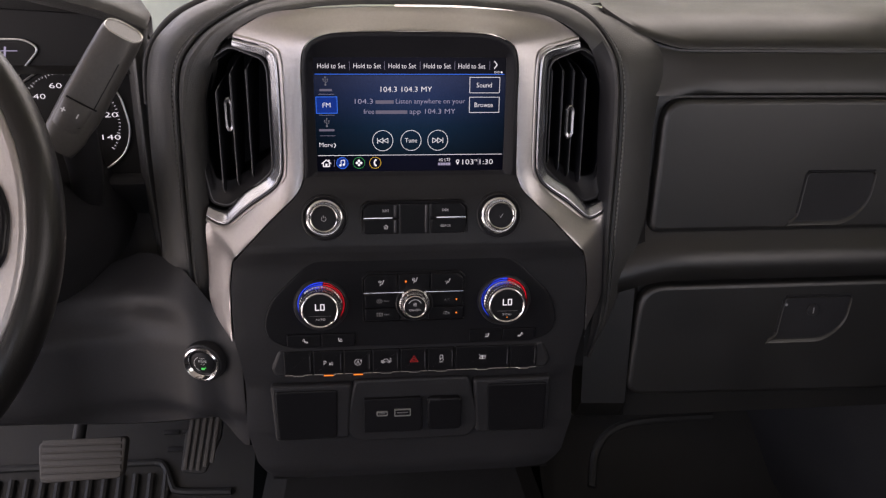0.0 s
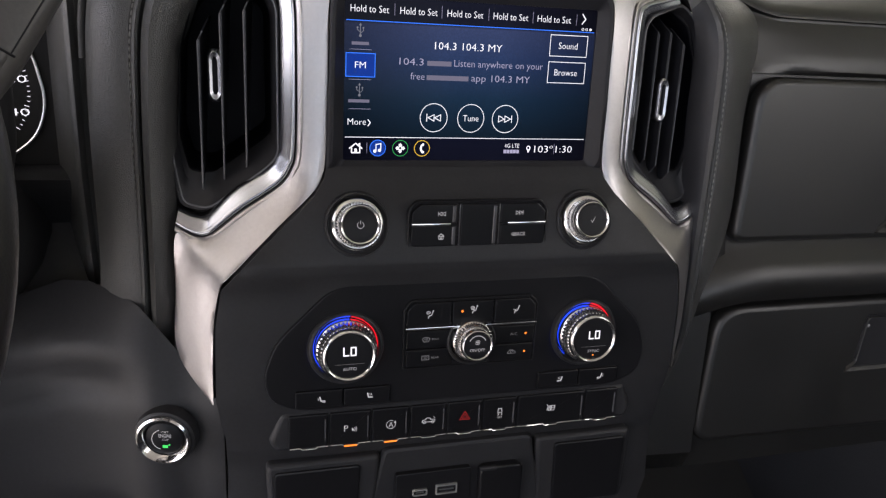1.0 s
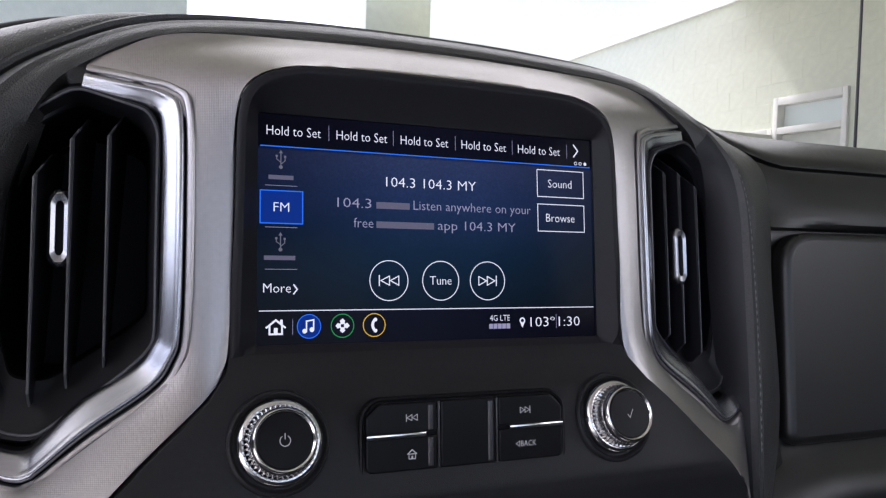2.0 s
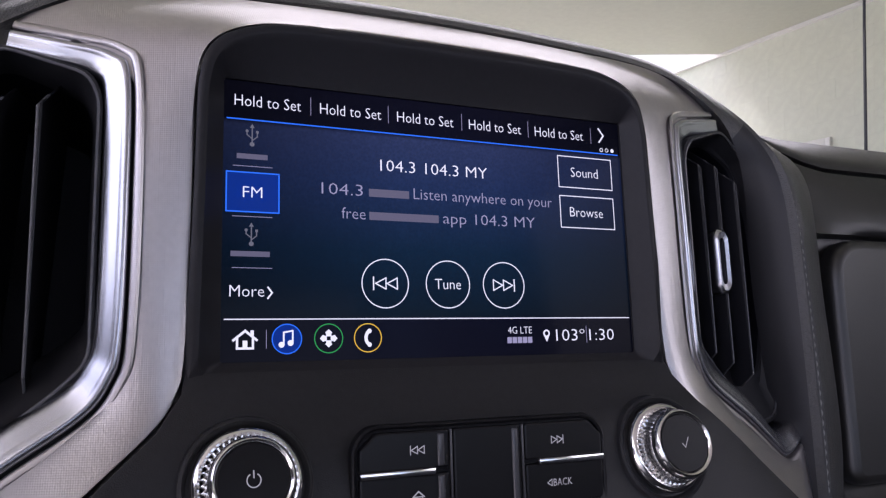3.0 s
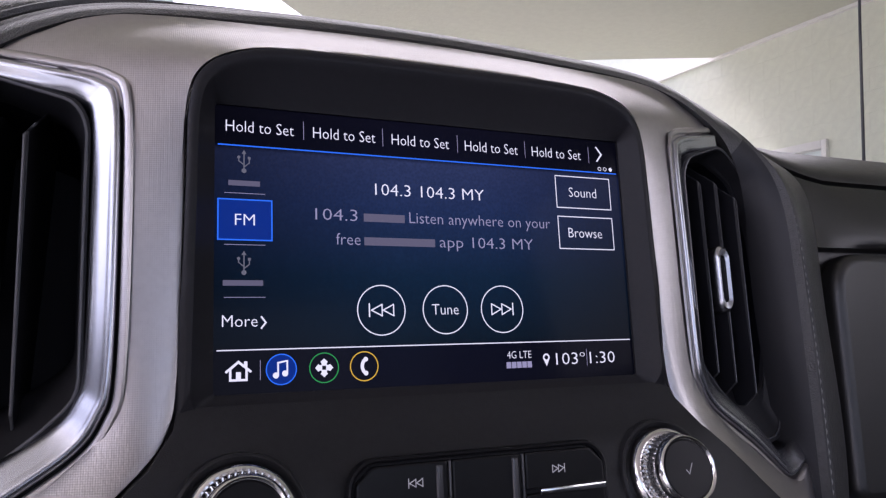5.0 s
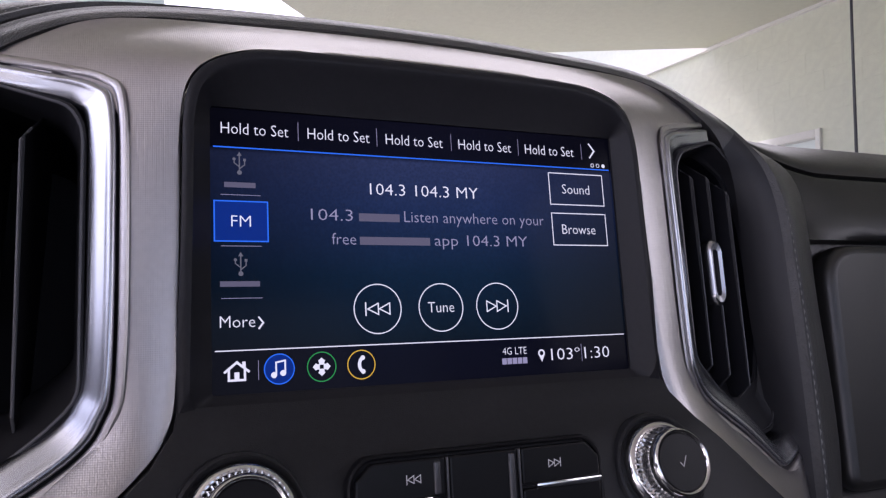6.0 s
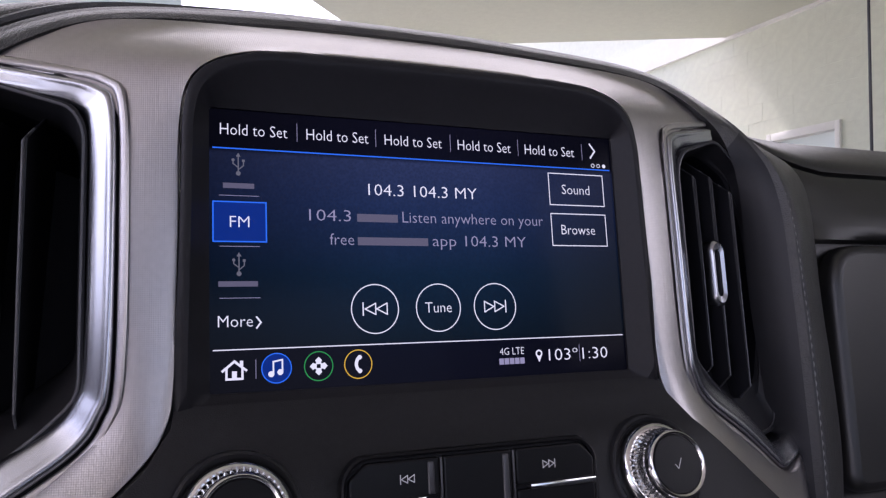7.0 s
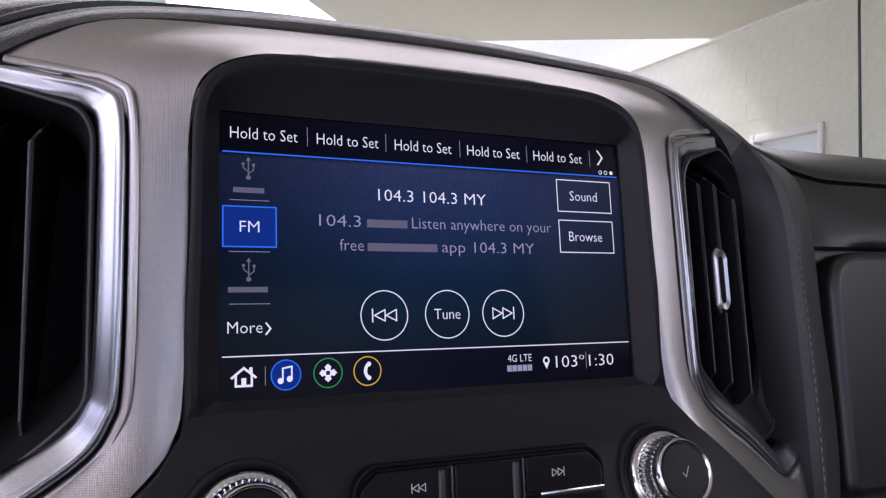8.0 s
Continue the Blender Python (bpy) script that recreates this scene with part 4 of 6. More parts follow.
def air_vent(side):
    flip = lambda pts: [(side * x, y, z) for x, y, z in pts]
    vent = thing("air_vent", (side * 0.165, 0.79, 1.41), "tall black air vent with a chrome surround and tab", "air vent", group="dashboard vents")
    part("surround", loft([flip(r) for r in smooth_rows([chrome_section(a, b) for a, b in zip(OUTER, INNER)], 8)], close_cols=True, caps=True), SATIN_CHROME, vent, "bright chrome surround")
    seal = [[tuple(Vector(a) + (Vector(a) - Vector(b)).normalized() * k + Vector((0, d, 0))) for k, d in ((0.0035, 0.0035), (0.0, 0.003), (-0.0025, 0.003))] for a, b in zip(OUTER, INNER)]
    part("seal", loft([flip(r) for r in smooth_rows(seal, 6)]), DARK, vent, "dark joint round the surround")
    lip = [[tuple(Vector(a) + (Vector(a) - Vector(b)).normalized() * k + Vector((0, d, 0))) for k, d in ((0.0002, 0.004), (0.0002, -0.0006), (0.0007, -0.0012), (0.0016, -0.0014), (0.0028, -0.0013), (0.0038, -0.0004))] for a, b in zip(OUTER, INNER)]
    part("trim_lip", loft([flip(r) for r in smooth_rows(lip, 8)]), SILVER, vent, "rounded silver lip beside the surround")
    # a sloping black bezel, deepest at its foot, round the open box
    mouth = rounded([(0.1302, 1.372), (0.140, 1.3625), (0.1785, 1.333), (0.1955, 1.336), (0.2015, 1.37), (0.1975, 1.445), (0.187, 1.474), (0.166, 1.487), (0.1345, 1.4765), (0.1302, 1.468)], 0.006, 3)
    cx, cz = 0.150, 1.42

    def inset(near, far, foot, top, y, slope=0.0):
        """near, far: scale towards the stack and away from it; slope: how it falls back on that side."""
        return [(side * (cx + (x - cx) * (near if x < cx else far)), y + slope * max(0, x - 0.135), cz + (z - cz) * (foot if z < cz else top)) for x, z in mouth]

    part("bezel", loft([inset(1.1, 1.10, 1.04, 1.10, 0.770, 0.3), inset(0.99, 1.0, 1.0, 1.0, 0.7512, 0.3), inset(0.95, 0.98, 0.985, 0.985, 0.7508, 0.3), inset(0.91, 0.94, 0.965, 0.972, 0.7525, 0.28), inset(0.84, 0.90, 0.80, 0.95, 0.7665, 0.14), inset(0.80, 0.86, 0.72, 0.935, 0.773), inset(0.79, 0.85, 0.71, 0.93, 0.775)], close_cols=True), BEZEL, vent, "sloping matt black bezel")
    # a thin lighter tube paints the soft highlight on the bezel's inner edge
    edge = inset(0.93, 0.955, 0.974, 0.978, 0.7510, 0.29)
    part("bezel_edge", tube(edge + edge[:1], 0.0006, 6, caps=False), VANE_EDGE if side < 0 else RIDGE, vent, "thin pale highlight along the bezel's inner edge")
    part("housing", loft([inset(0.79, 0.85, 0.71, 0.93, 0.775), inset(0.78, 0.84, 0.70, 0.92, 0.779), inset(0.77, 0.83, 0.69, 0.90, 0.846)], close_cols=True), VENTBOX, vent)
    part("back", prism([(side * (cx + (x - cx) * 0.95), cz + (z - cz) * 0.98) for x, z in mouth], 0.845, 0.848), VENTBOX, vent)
    for i, x in enumerate((0.1516, 0.1662, 0.1800) if side < 0 else (0.1365, 0.1475, 0.158, 0.170)):
        top, foot = 1.4765 - 1.2 * max(0, x - 0.164), 1.366 - 0.5 * (x - 0.1445)
        pts = [(0.7580, foot + 0.006), (0.766, foot), (0.800, foot), (0.800, top + 0.004), (0.770, top), (0.7580, top - 0.011)]
        b = bmesh.new()
        f = b.faces.new([b.verts.new((side * x - 0.00055, y, z)) for y, z in pts])
        r = bmesh.ops.extrude_face_region(b, geom=[f])
        bmesh.ops.translate(b, vec=(0.0011, 0, 0), verts=[g for g in r["geom"] if isinstance(g, bmesh.types.BMVert)])
        bmesh.ops.bevel(b, geom=b.edges, offset=0.0003, segments=2, affect="EDGES")
        for v in b.verts:
            v.co.x -= side * 0.45 * max(0.0, v.co.z - top + 0.013)
        vane = part("vane", b, VANE, vent)
        bend = -side * 0.45
        # highlight of the vane's rounded front, put in as a lighter strip
        part("vane_edge", tube([(side * x, 0.7660, foot), (side * x, 0.7580, foot + 0.006), (side * x, 0.7578, (foot + top) / 2), (side * x, 0.7578, top - 0.0125), (side * x + bend * 0.0065, 0.7630, top - 0.0065)], 0.00055 if side < 0 else 0.0004, 6), VANE_EDGE if side < 0 else RIDGE, vane, "front edge in lighter grey for its highlight")
    # sliding chrome tab on the middle vane
    x, z, dy = (0.1560, 1.416, 0.0) if side > 0 else (-0.1700, 1.4235, 0.004)
    ring_at = lambda w, h, c: [(x + u * w, z + v * h) for u, v in ((-1, -1 + c), (-1 + 0.55, -1), (1 - 0.55, -1), (1, -1 + c), (1, 0), (1, 1 - c), (1 - 0.55, 1), (-1 + 0.55, 1), (-1, 1 - c), (-1, 0))]
    t = rounded(ring_at(0.0049, 0.0170, 0.24), 0.0013, 2)
    shoulder = rounded(ring_at(0.0045, 0.0164, 0.24), 0.0013, 2)
    crest = rounded(ring_at(0.0034, 0.0148, 0.22), 0.0010, 2)
    small = rounded(ring_at(0.0017, 0.0118, 0.16), 0.0006, 2)
    tab = part("tab", loft([[(px, y + dy, pz) for px, pz in q] for q, y in ((t, 0.767), (t, 0.7585), (shoulder, 0.7570), (crest, 0.7558), (small, 0.7566), (small, 0.7640))], close_cols=True), SATIN_CHROME, vent, "chrome sliding tab")
    part("tab_grip", prism(small, 0.7615 + dy, 0.7645 + dy), DARK, tab)
    return vent


air_vent(1)
air_vent(-1)


# ---- knobs and buttons of the stack ----
def knob(name, x, z, r, y_face, y_base, label, tilt, face, rim, group="", flare=0.855):
    """A knurled chrome knob with a black face, its axis tipped up by tilt degrees; face, rim: their radii; flare: the grip's foot against the base."""
    ob = thing(name, (x, y_base, z), label, "knob", group=group)
    d = y_base - y_face
    tip = Matrix.Translation((x, y_base, z)) @ pose(0, 0, 0, -tilt) @ Matrix.Translation((-x, -y_base, -z))

    def turned(*args):
        bm = lathe(*args)
        bmesh.ops.transform(bm, matrix=tip, verts=bm.verts)
        return bm

    part("socket", turned([(r * 1.26, y_base + 0.0015), (r * 1.21, y_base - 0.0018), (r * 1.15, y_base - 0.0024), (r * 1.08, y_base - 0.0012), (r * 1.04, y_base + 0.003)], x, z, 64), BLACK, ob, "black socket rim")
    part("flange", turned([(r * 1.0, y_base + 0.003), (r * 1.012, y_base - 0.0020), (r * 1.008, y_base - 0.0032), (r * 0.985, y_base - 0.0045), (r * 0.95, y_base - 0.0052), (r * 0.90, y_base - 0.0056), (r * 0.86, y_base - 0.0054), (r * 0.83, y_base - 0.0044)], x, z, 72), CHROME, ob, "bright rounded chrome flange")
    low, high = r * flare, rim * 1.06
    part("grip", turned([(low * 0.98, y_base - 0.003), (low, y_base - 0.0048), (low * 0.75 + high * 0.25, y_face + d * 0.46), (low * 0.4 + high * 0.6, y_face + d * 0.33), (high * 1.005, y_face + d * 0.26), (high * 0.98, y_face + d * 0.24)], x, z, 264, (1, 4, 44, r * 0.06)), KNURL, ob, "knurled polished metal grip")
    part("rim", turned([(high * 0.97, y_face + d * 0.30), (high * 0.985, y_face + d * 0.22), (rim * 1.035, y_face + d * 0.13), (rim * 1.0, y_face + d * 0.05), (rim * 0.97, y_face + 0.0001), (rim * 0.94, y_face - 0.0001), (face * 1.03, y_face + 0.0004), (face, y_face + 0.0013)], x, z, 72), CHROME, ob, "bright chrome rim")
    part("face", turned([(face, y_face + 0.0011), (face * 0.97, y_face + 0.0007), (face * 0.3, y_face + 0.0005), (0.0001, y_face + 0.0005)], x, z, 48), GLOSS, ob, "flat black face")
    return ob, tip


def marked(ink, tip):
    bmesh.ops.transform(ink.bm, matrix=tip, verts=ink.bm.verts)
    return ink


volume, tip = knob("volume_knob", -0.0828, 1.3322, 0.0176, 0.7080, 0.7235, "chrome volume knob with a power mark", 13, 0.0111, 0.0130)
marked(Ink(0.7083, -0.0828, 1.3322, 0.001).arc(0, -0.2, 2.1, 0.35, 120, 420, 24).line([(0, 0.6), (0, 2.6)], 0.4), tip).put("power_mark", PRINT, volume)
tuner, tip = knob("tuning_knob", 0.0826, 1.3322, 0.0176, 0.7080, 0.7235, "chrome tuning knob with a tick mark", 13, 0.0111, 0.0130)
marked(Ink(0.7083, 0.0826, 1.3322, 0.001).line([(-1.6, -0.2), (-0.5, -1.8), (1.7, 2.0)], 0.3), tip).put("tick_mark", PRINT, tuner)


def button(name, outline, y0, y1, parent, label="", mat=SATIN, edge=0.0008):
    return part(name, prism(outline, y0, y1, edge, 2), mat, parent, label)


# media keys
media = thing("media_keys", (0.002, 0.7225, 1.331), "panel of black media keys with slim chrome bars", "button panel")
part("panel", prism(rounded([(-0.0475, 1.3155), (0.0515, 1.3155), (0.0515, 1.341), (0.046, 1.347), (-0.042, 1.347), (-0.0475, 1.341)], 0.004), 0.7212, 0.7245, 0.0008), DARK, media)


def rim_of(corners, r, y, wide, high, parent):
    """A slim rounded bead round a bed of keys."""
    pts = rounded(corners, r, 4)
    cx, cz = sum(p[0] for p in pts) / len(pts), sum(p[1] for p in pts) / len(pts)
    grow = lambda g, yy: [(px + math.copysign(g, px - cx), yy, pz + math.copysign(g, pz - cz)) for px, pz in pts]
    part("rim", loft([grow(wide, y + 0.002), grow(wide * 0.8, y - high * 0.7), grow(wide * 0.4, y - high), grow(0, y - high * 0.6), grow(-0.0002, y + 0.002)], close_cols=True), GLOSS, parent, "slim glossy bead")


rim_of([(-0.0475, 1.3155), (0.0515, 1.3155), (0.0515, 1.341), (0.046, 1.347), (-0.042, 1.347), (-0.0475, 1.341)], 0.004, 0.7212, 0.0016, 0.0014, media)
BY = 0.7188
keys = {
    "skip_back_key": rounded([(-0.0465, 1.3328), (-0.0135, 1.3328), (-0.0135, 1.346), (-0.0405, 1.346), (-0.0465, 1.3405)], 0.0012),
    "home_key": rounded([(-0.0465, 1.3165), (-0.0135, 1.3165), (-0.0135, 1.3312), (-0.0465, 1.3312)], [0.003, 0.001, 0.001, 0.001]),
    "blank_key": rounded([(-0.0118, 1.3165), (0.0152, 1.3165), (0.0152, 1.346), (-0.0118, 1.346)], 0.001),
    "skip_forward_key": rounded([(0.0169, 1.3328), (0.0505, 1.3328), (0.0505, 1.3405), (0.0445, 1.346), (0.0169, 1.346)], 0.0012),
    "back_key": rounded([(0.0169, 1.3165), (0.0505, 1.3165), (0.0505, 1.3312), (0.0169, 1.3312)], [0.001, 0.003, 0.001, 0.001]),
}
made = {k: button(k, o, BY, 0.7225, media) for k, o in keys.items()}
for x0, x1 in ((-0.0465, -0.0192), (0.0222, 0.0505)):
    part("chrome_bar", box(x0, x1, BY - 0.0012, 0.7215, 1.3309, 1.3331, 0.0004), CHROME, media, "slim chrome bar")
for x, z0, z1 in ((-0.0168, 1.3335, 1.3448), (-0.0168, 1.3178, 1.3306), (0.0126, 1.3178, 1.3448)):
    part("ridge", box(x - 0.0013, x + 0.0013, BY - 0.0009, 0.7195, z0, z1, 0.0008, 3), RIDGE, media)
for x in (-0.0127, 0.0160):
    part("divider", box(x - 0.0004, x + 0.0004, BY - 0.0001, 0.7215, 1.3168, 1.3458, 0.0002), RIDGE, media)


def skip_ink(y, x, z, s, parent, mat=PRINT):
    Ink(y, x, z, s).loop([(-2.5, 1.3), (-2.5, -1.3), (-0.2, 0)], 0.28).loop([(0, 1.3), (0, -1.3), (2.3, 0)], 0.28).line([(2.6, 1.5), (2.6, -1.5)], 0.3).put("skip_mark", mat, parent)


skip_ink(BY - 0.0002, -0.0256, 1.3395, -0.001, made["skip_back_key"])
skip_ink(BY - 0.0002, 0.0306, 1.3395, 0.001, made["skip_forward_key"])
Ink(BY - 0.0002, -0.0256, 1.3236, 0.001).line([(-2.1, 0.2), (0, 2), (2.1, 0.2)], 0.4).loop([(-1.5, 0.2), (-1.5, -1.9), (1.5, -1.9), (1.5, 0.2)], 0.35).rect(-0.4, 0.4, -1.9, -0.6).put("house_mark", PRINT, made["home_key"])
lettering("BACK", 0.0282, 0.0362, 1.3228, 0.0026, BY - 0.0002, PRINT, made["back_key"])
Ink(BY - 0.0002, 0.0266, 1.3241, 0.001).loop([(0.9, 1.2), (0.9, -1.2), (-1, 0)], 0.25).put("arrow_mark", PRINT, made["back_key"])

# climate plate
climate = thing("climate_panel", (0, 0.7225, 1.245), "glossy black climate panel with keys round a fan knob", "control panel")
part("plate", prism(rounded([(-0.122, 1.199), (0.122, 1.199), (0.141, 1.208), (0.1455, 1.226), (0.138, 1.25), (0.102, 1.286), (0.086, 1.2915), (-0.086, 1.2915), (-0.102, 1.286), (-0.138, 1.25), (-0.1455, 1.226), (-0.141, 1.208)], 0.012, 5), 0.7216, 0.7265, 0.0012), GLOSS, climate)
part("key_bed", prism(rounded([(-0.0482, 1.2268), (0.0502, 1.2268), (0.0502, 1.271), (0.0445, 1.2768), (-0.0425, 1.2768), (-0.0482, 1.271)], 0.002), 0.7208, 0.722, 0.0003), DARK, climate)
rim_of([(-0.0482, 1.2268), (0.0502, 1.2268), (0.0502, 1.271), (0.0445, 1.2768), (-0.0425, 1.2768), (-0.0482, 1.271)], 0.002, 0.7208, 0.0014, 0.0012, climate)
CY = 0.7184
top_keys = [rounded([(-0.0472, 1.2585), (-0.0153, 1.2585), (-0.0153, 1.2758), (-0.042, 1.2758), (-0.0472, 1.2705)], 0.001),
            rounded([(-0.0142, 1.2585), (0.0163, 1.2585), (0.0163, 1.2758), (-0.0142, 1.2758)], 0.001),
            rounded([(0.0174, 1.2585), (0.0492, 1.2585), (0.0492, 1.2705), (0.044, 1.2758), (0.0174, 1.2758)], 0.001)]
top_made = [button("air_key", o, CY, 0.722, climate) for o in top_keys]
part("chrome_bar", box(-0.0482, 0.0502, CY - 0.0012, 0.7215, 1.2562, 1.2578, 0.0003), CHROME, climate, "slim chrome bar across the climate keys")
side_made = [button("air_key", rounded([(a, z), (b, z), (b, z + 0.0132), (a, z + 0.0132)], 0.001), CY, 0.722, climate) for a, b in ((-0.0472, -0.0128), (0.0148, 0.0492)) for z in (1.2418, 1.2276)]


def seat_man(y, x, z, s, parent, extra=0, mat=PRINT):
    k = Ink(y, x, z, s)
    k.line([(1.0, 2.1), (0.2, -0.4), (-1.6, -0.8), (-1.9, -2.2)], 0.55)
    if extra in (0, 1):
        k.arc(-2.0, 1.6, 1.3, 0.35, n=16, rv=0.9).line([(-2.8, 1.6), (-1.2, 1.6)], 0.3)
    if extra in (1, 2):
        k.line([(-3.0, 0.4), (-1.0, 0.4)], 0.35).poly([(-1.2, 0.9), (-1.2, -0.1), (-0.4, 0.4)])
    k.disc(1.3, 2.7, 0.5, 10)
    k.put("airflow_mark", mat, parent)


seat_man(CY - 0.0002, -0.0300, 1.2670, 0.00105, top_made[0], 0)
seat_man(CY - 0.0002, 0.0025, 1.2690, 0.00105, top_made[1], 1)
seat_man(CY - 0.0002, 0.0345, 1.2672, 0.00105, top_made[2], 2)
Ink(CY - 0.0002, -0.0072, 1.2684).disc(0, 0, 0.0009, 12).put("lamp", ORANGE_LED, top_made[1])
for i, z in ((0, 1.2486), (1, 1.2344)):
    k = Ink(CY - 0.0002, -0.0330, z, 0.001)
    if i == 0:
        k.arc(0, -0.6, 3.0, 0.4, 20, 160, 16, rv=2.2).line([(-2.8, 0.2), (-1.6, -1.8), (1.6, -1.8), (2.8, 0.2)], 0.4)
    else:
        k.loop([(-2.6, 1.6), (2.6, 1.6), (2.6, -1.4), (-2.6, -1.4)], 0.4)
    for u in (-1, 0, 1):
        k.line([(u, 0.9), (u + 0.3, 0), (u, -0.9)], 0.25)
    k.put("demist_mark", PRINT_DIM, side_made[i])
    lettering(("MAX", "REAR")[i], -0.0285, -0.0235 + 0.0006 * i, z - 0.0008, 0.0016, CY - 0.0002, PRINT_DIM, side_made[i])
    Ink(CY - 0.0002, 0.0425, z).disc(0, 0, 0.0008, 12).put("lamp", ORANGE_LED, side_made[2 + i])
lettering("A/C", 0.0305, 0.0360, 1.2474, 0.0023, CY - 0.0002, PRINT_DIM, side_made[2])
Ink(CY - 0.0002, 0.0325, 1.2344, 0.001).loop([(-3, -1.2), (3, -1.2), (3, 0.2), (1.6, 0.5), (0.8, 1.5), (-1.4, 1.5), (-2.6, 0.3)], 0.35).arc(0, 0, 0.9, 0.3, 0, 270, 12).put("car_mark", PRINT_DIM, side_made[3])

fan, tip = knob("fan_knob", 0.0010, 1.2458, 0.0151, 0.7040, 0.7195, "small chrome fan knob marked on and off", 5, 0.0096, 0.0112, flare=0.97)
k = Ink(0.7043, 0.0010, 1.2483, 0.0009)
for a in range(4):
    c, s = math.cos(a * math.pi / 2 + 0.6), math.sin(a * math.pi / 2 + 0.6)
    k.arc(1.2 * c, 1.2 * s, 0.8, 0.3, n=12)
marked(k.arc(0, -1.8, 7.2, 0.5, 25, 155, 20), tip).put("fan_mark", PRINT, fan)
lettering("ON/OFF", -0.0048, 0.0064, 1.2416, 0.0022, 0.7043, PRINT, fan, turn=tip)


def temperature_knob(x, foot, lamp):
    ob, tip = knob("temperature_knob", x, 1.2457, 0.0212, 0.7025, 0.7195, "chrome temperature knob with a lit readout and coloured arc", 3, 0.0155, 0.0179, "temperature knobs", flare=0.985)
    for mat, a0, a1, nm in ((BLUE_RING, 84, 232, "blue_arc"), (RED_RING, -42, 82, "red_arc")):
        rows = []
        for i in range(33):
            a = radians(a0 + (a1 - a0) * i / 32)
            rows.append([(x + r * math.cos(a), y, 1.2457 + r * math.sin(a)) for r, y in ((0.0260, 0.7218), (0.0258, 0.7197), (0.0250, 0.7188), (0.0233, 0.7190), (0.0218, 0.7218))])
        part(nm, loft(rows), mat, ob, "lit coloured arc behind the knob")
    y = 0.7027
    k = Ink(y, x, 1.2467, 0.00098)
    k.line([(-4.1, 5.4), (-4.1, -0.2), (-0.9, -0.2)], 0.95).loop([(0.9, 5.4), (4.1, 5.4), (4.1, -0.2), (0.9, -0.2)], 0.95)
    marked(k, tip).put("readout", WHITE_INK, ob, "lit letters L O")
    lettering(foot, x - 0.0046, x + 0.0046, 1.2359, 0.0021, y, PRINT, ob, turn=tip)
    marked(Ink(y + 0.00005).rect(x - 0.010, x + 0.010, 1.2402, 1.2404), tip).put("face_line", PRINT_DIM, ob)
    if lamp:
        marked(Ink(y, x, 1.2337).disc(0, 0, 0.0006, 10), tip).put("lamp", ORANGE_LED, ob)


temperature_knob(-0.0895, "AUTO", False)
temperature_knob(0.0905, "SYNC", True)


# seat heater keys below the temperature knobs
for x0, s in ((-0.124, 1), (0.0565, -1)):
    keys = thing("seat_heat_keys", (x0 + 0.033, 0.7214, 1.208), "pair of flat black heated seat keys", "button panel", group="seat heat keys")
    for j in range(2):
        a = x0 + j * 0.0335
        b = button("seat_key", rounded([(a, 1.2020), (a + 0.0328, 1.2020), (a + 0.0328, 1.2148), (a, 1.2148)], 0.0012), 0.7192, 0.7225, keys)
        k = Ink(0.7190, a + 0.018, 1.2082, 0.001)
        k.line([(-1.4 * s, 1.9), (-0.6 * s, -1.0), (2.0 * s, -1.2)], 0.9)
        if j == (s < 0):
            k.line([(0.4 * s, -2.2), (2.2 * s, -2.2)], 0.35).line([(-2.6 * s, 1.4), (-2.4 * s, -0.4)], 0.35)
        else:
            k.line([(0.2 * s, 1.8), (0.6 * s, 0.4)], 0.35).line([(1.2 * s, 1.8), (1.6 * s, 0.4)], 0.35)
        k.put("seat_mark", PRINT, b)

# the switch row
row = thing("switch_row", (0, 0.728, 1.18), "row of eight black switches with chrome lips", "switch panel")
part("bed", prism(rounded([(-0.138, 1.1665), (0.138, 1.1665), (0.1425, 1.176), (0.134, 1.1975), (-0.134, 1.1975), (-0.1425, 1.176)], 0.004), 0.7242, 0.74, 0.0040, 3), BLACK, row)
EDGES = (-0.1290, -0.1002, -0.0697, -0.0413, -0.0130, 0.0148, 0.0425, 0.0993, 0.1277)
marks = []
for i, (a, b) in enumerate(zip(EDGES, EDGES[1:])):
    m = (a + b) / 2
    sw = button("switch", rounded([(a + 0.0005, 1.1690), (b - 0.0005, 1.1690), (b - 0.0005, 1.1948), (a + 0.0005, 1.1948)], 0.0012), 0.7226, 0.728, row, edge=0.001)
    part("ridge", box(b - 0.0034, b - 0.0024, 0.7214, 0.7235, 1.174, 1.191, 0.0005), RIDGE, sw)
    notch = 0.006
    lip = [(a + 0.0008, 1.1702), (m - notch, 1.1702), (m - notch + 0.0012, 1.1690), (m + notch - 0.0012, 1.1690), (m + notch, 1.1702), (b - 0.0008, 1.1702)]
    part("chrome_lip", tube([(x, 0.7222, z - 0.0006) for x, z in lip], 0.0006, 8), CHROME, sw, "thin chrome lip")
    if i in (1, 2):
        part("lamp", box(m - 0.0047, m + 0.0047, 0.7216, 0.7226, 1.1677, 1.1689, 0.0003), ORANGE_LED, sw, "lit orange bar")
    marks.append((sw, m))
MY = 0.7223
lettering("P", marks[1][1] - 0.0046, marks[1][1] - 0.0018, 1.1796, 0.0050, MY, PRINT, marks[1][0])
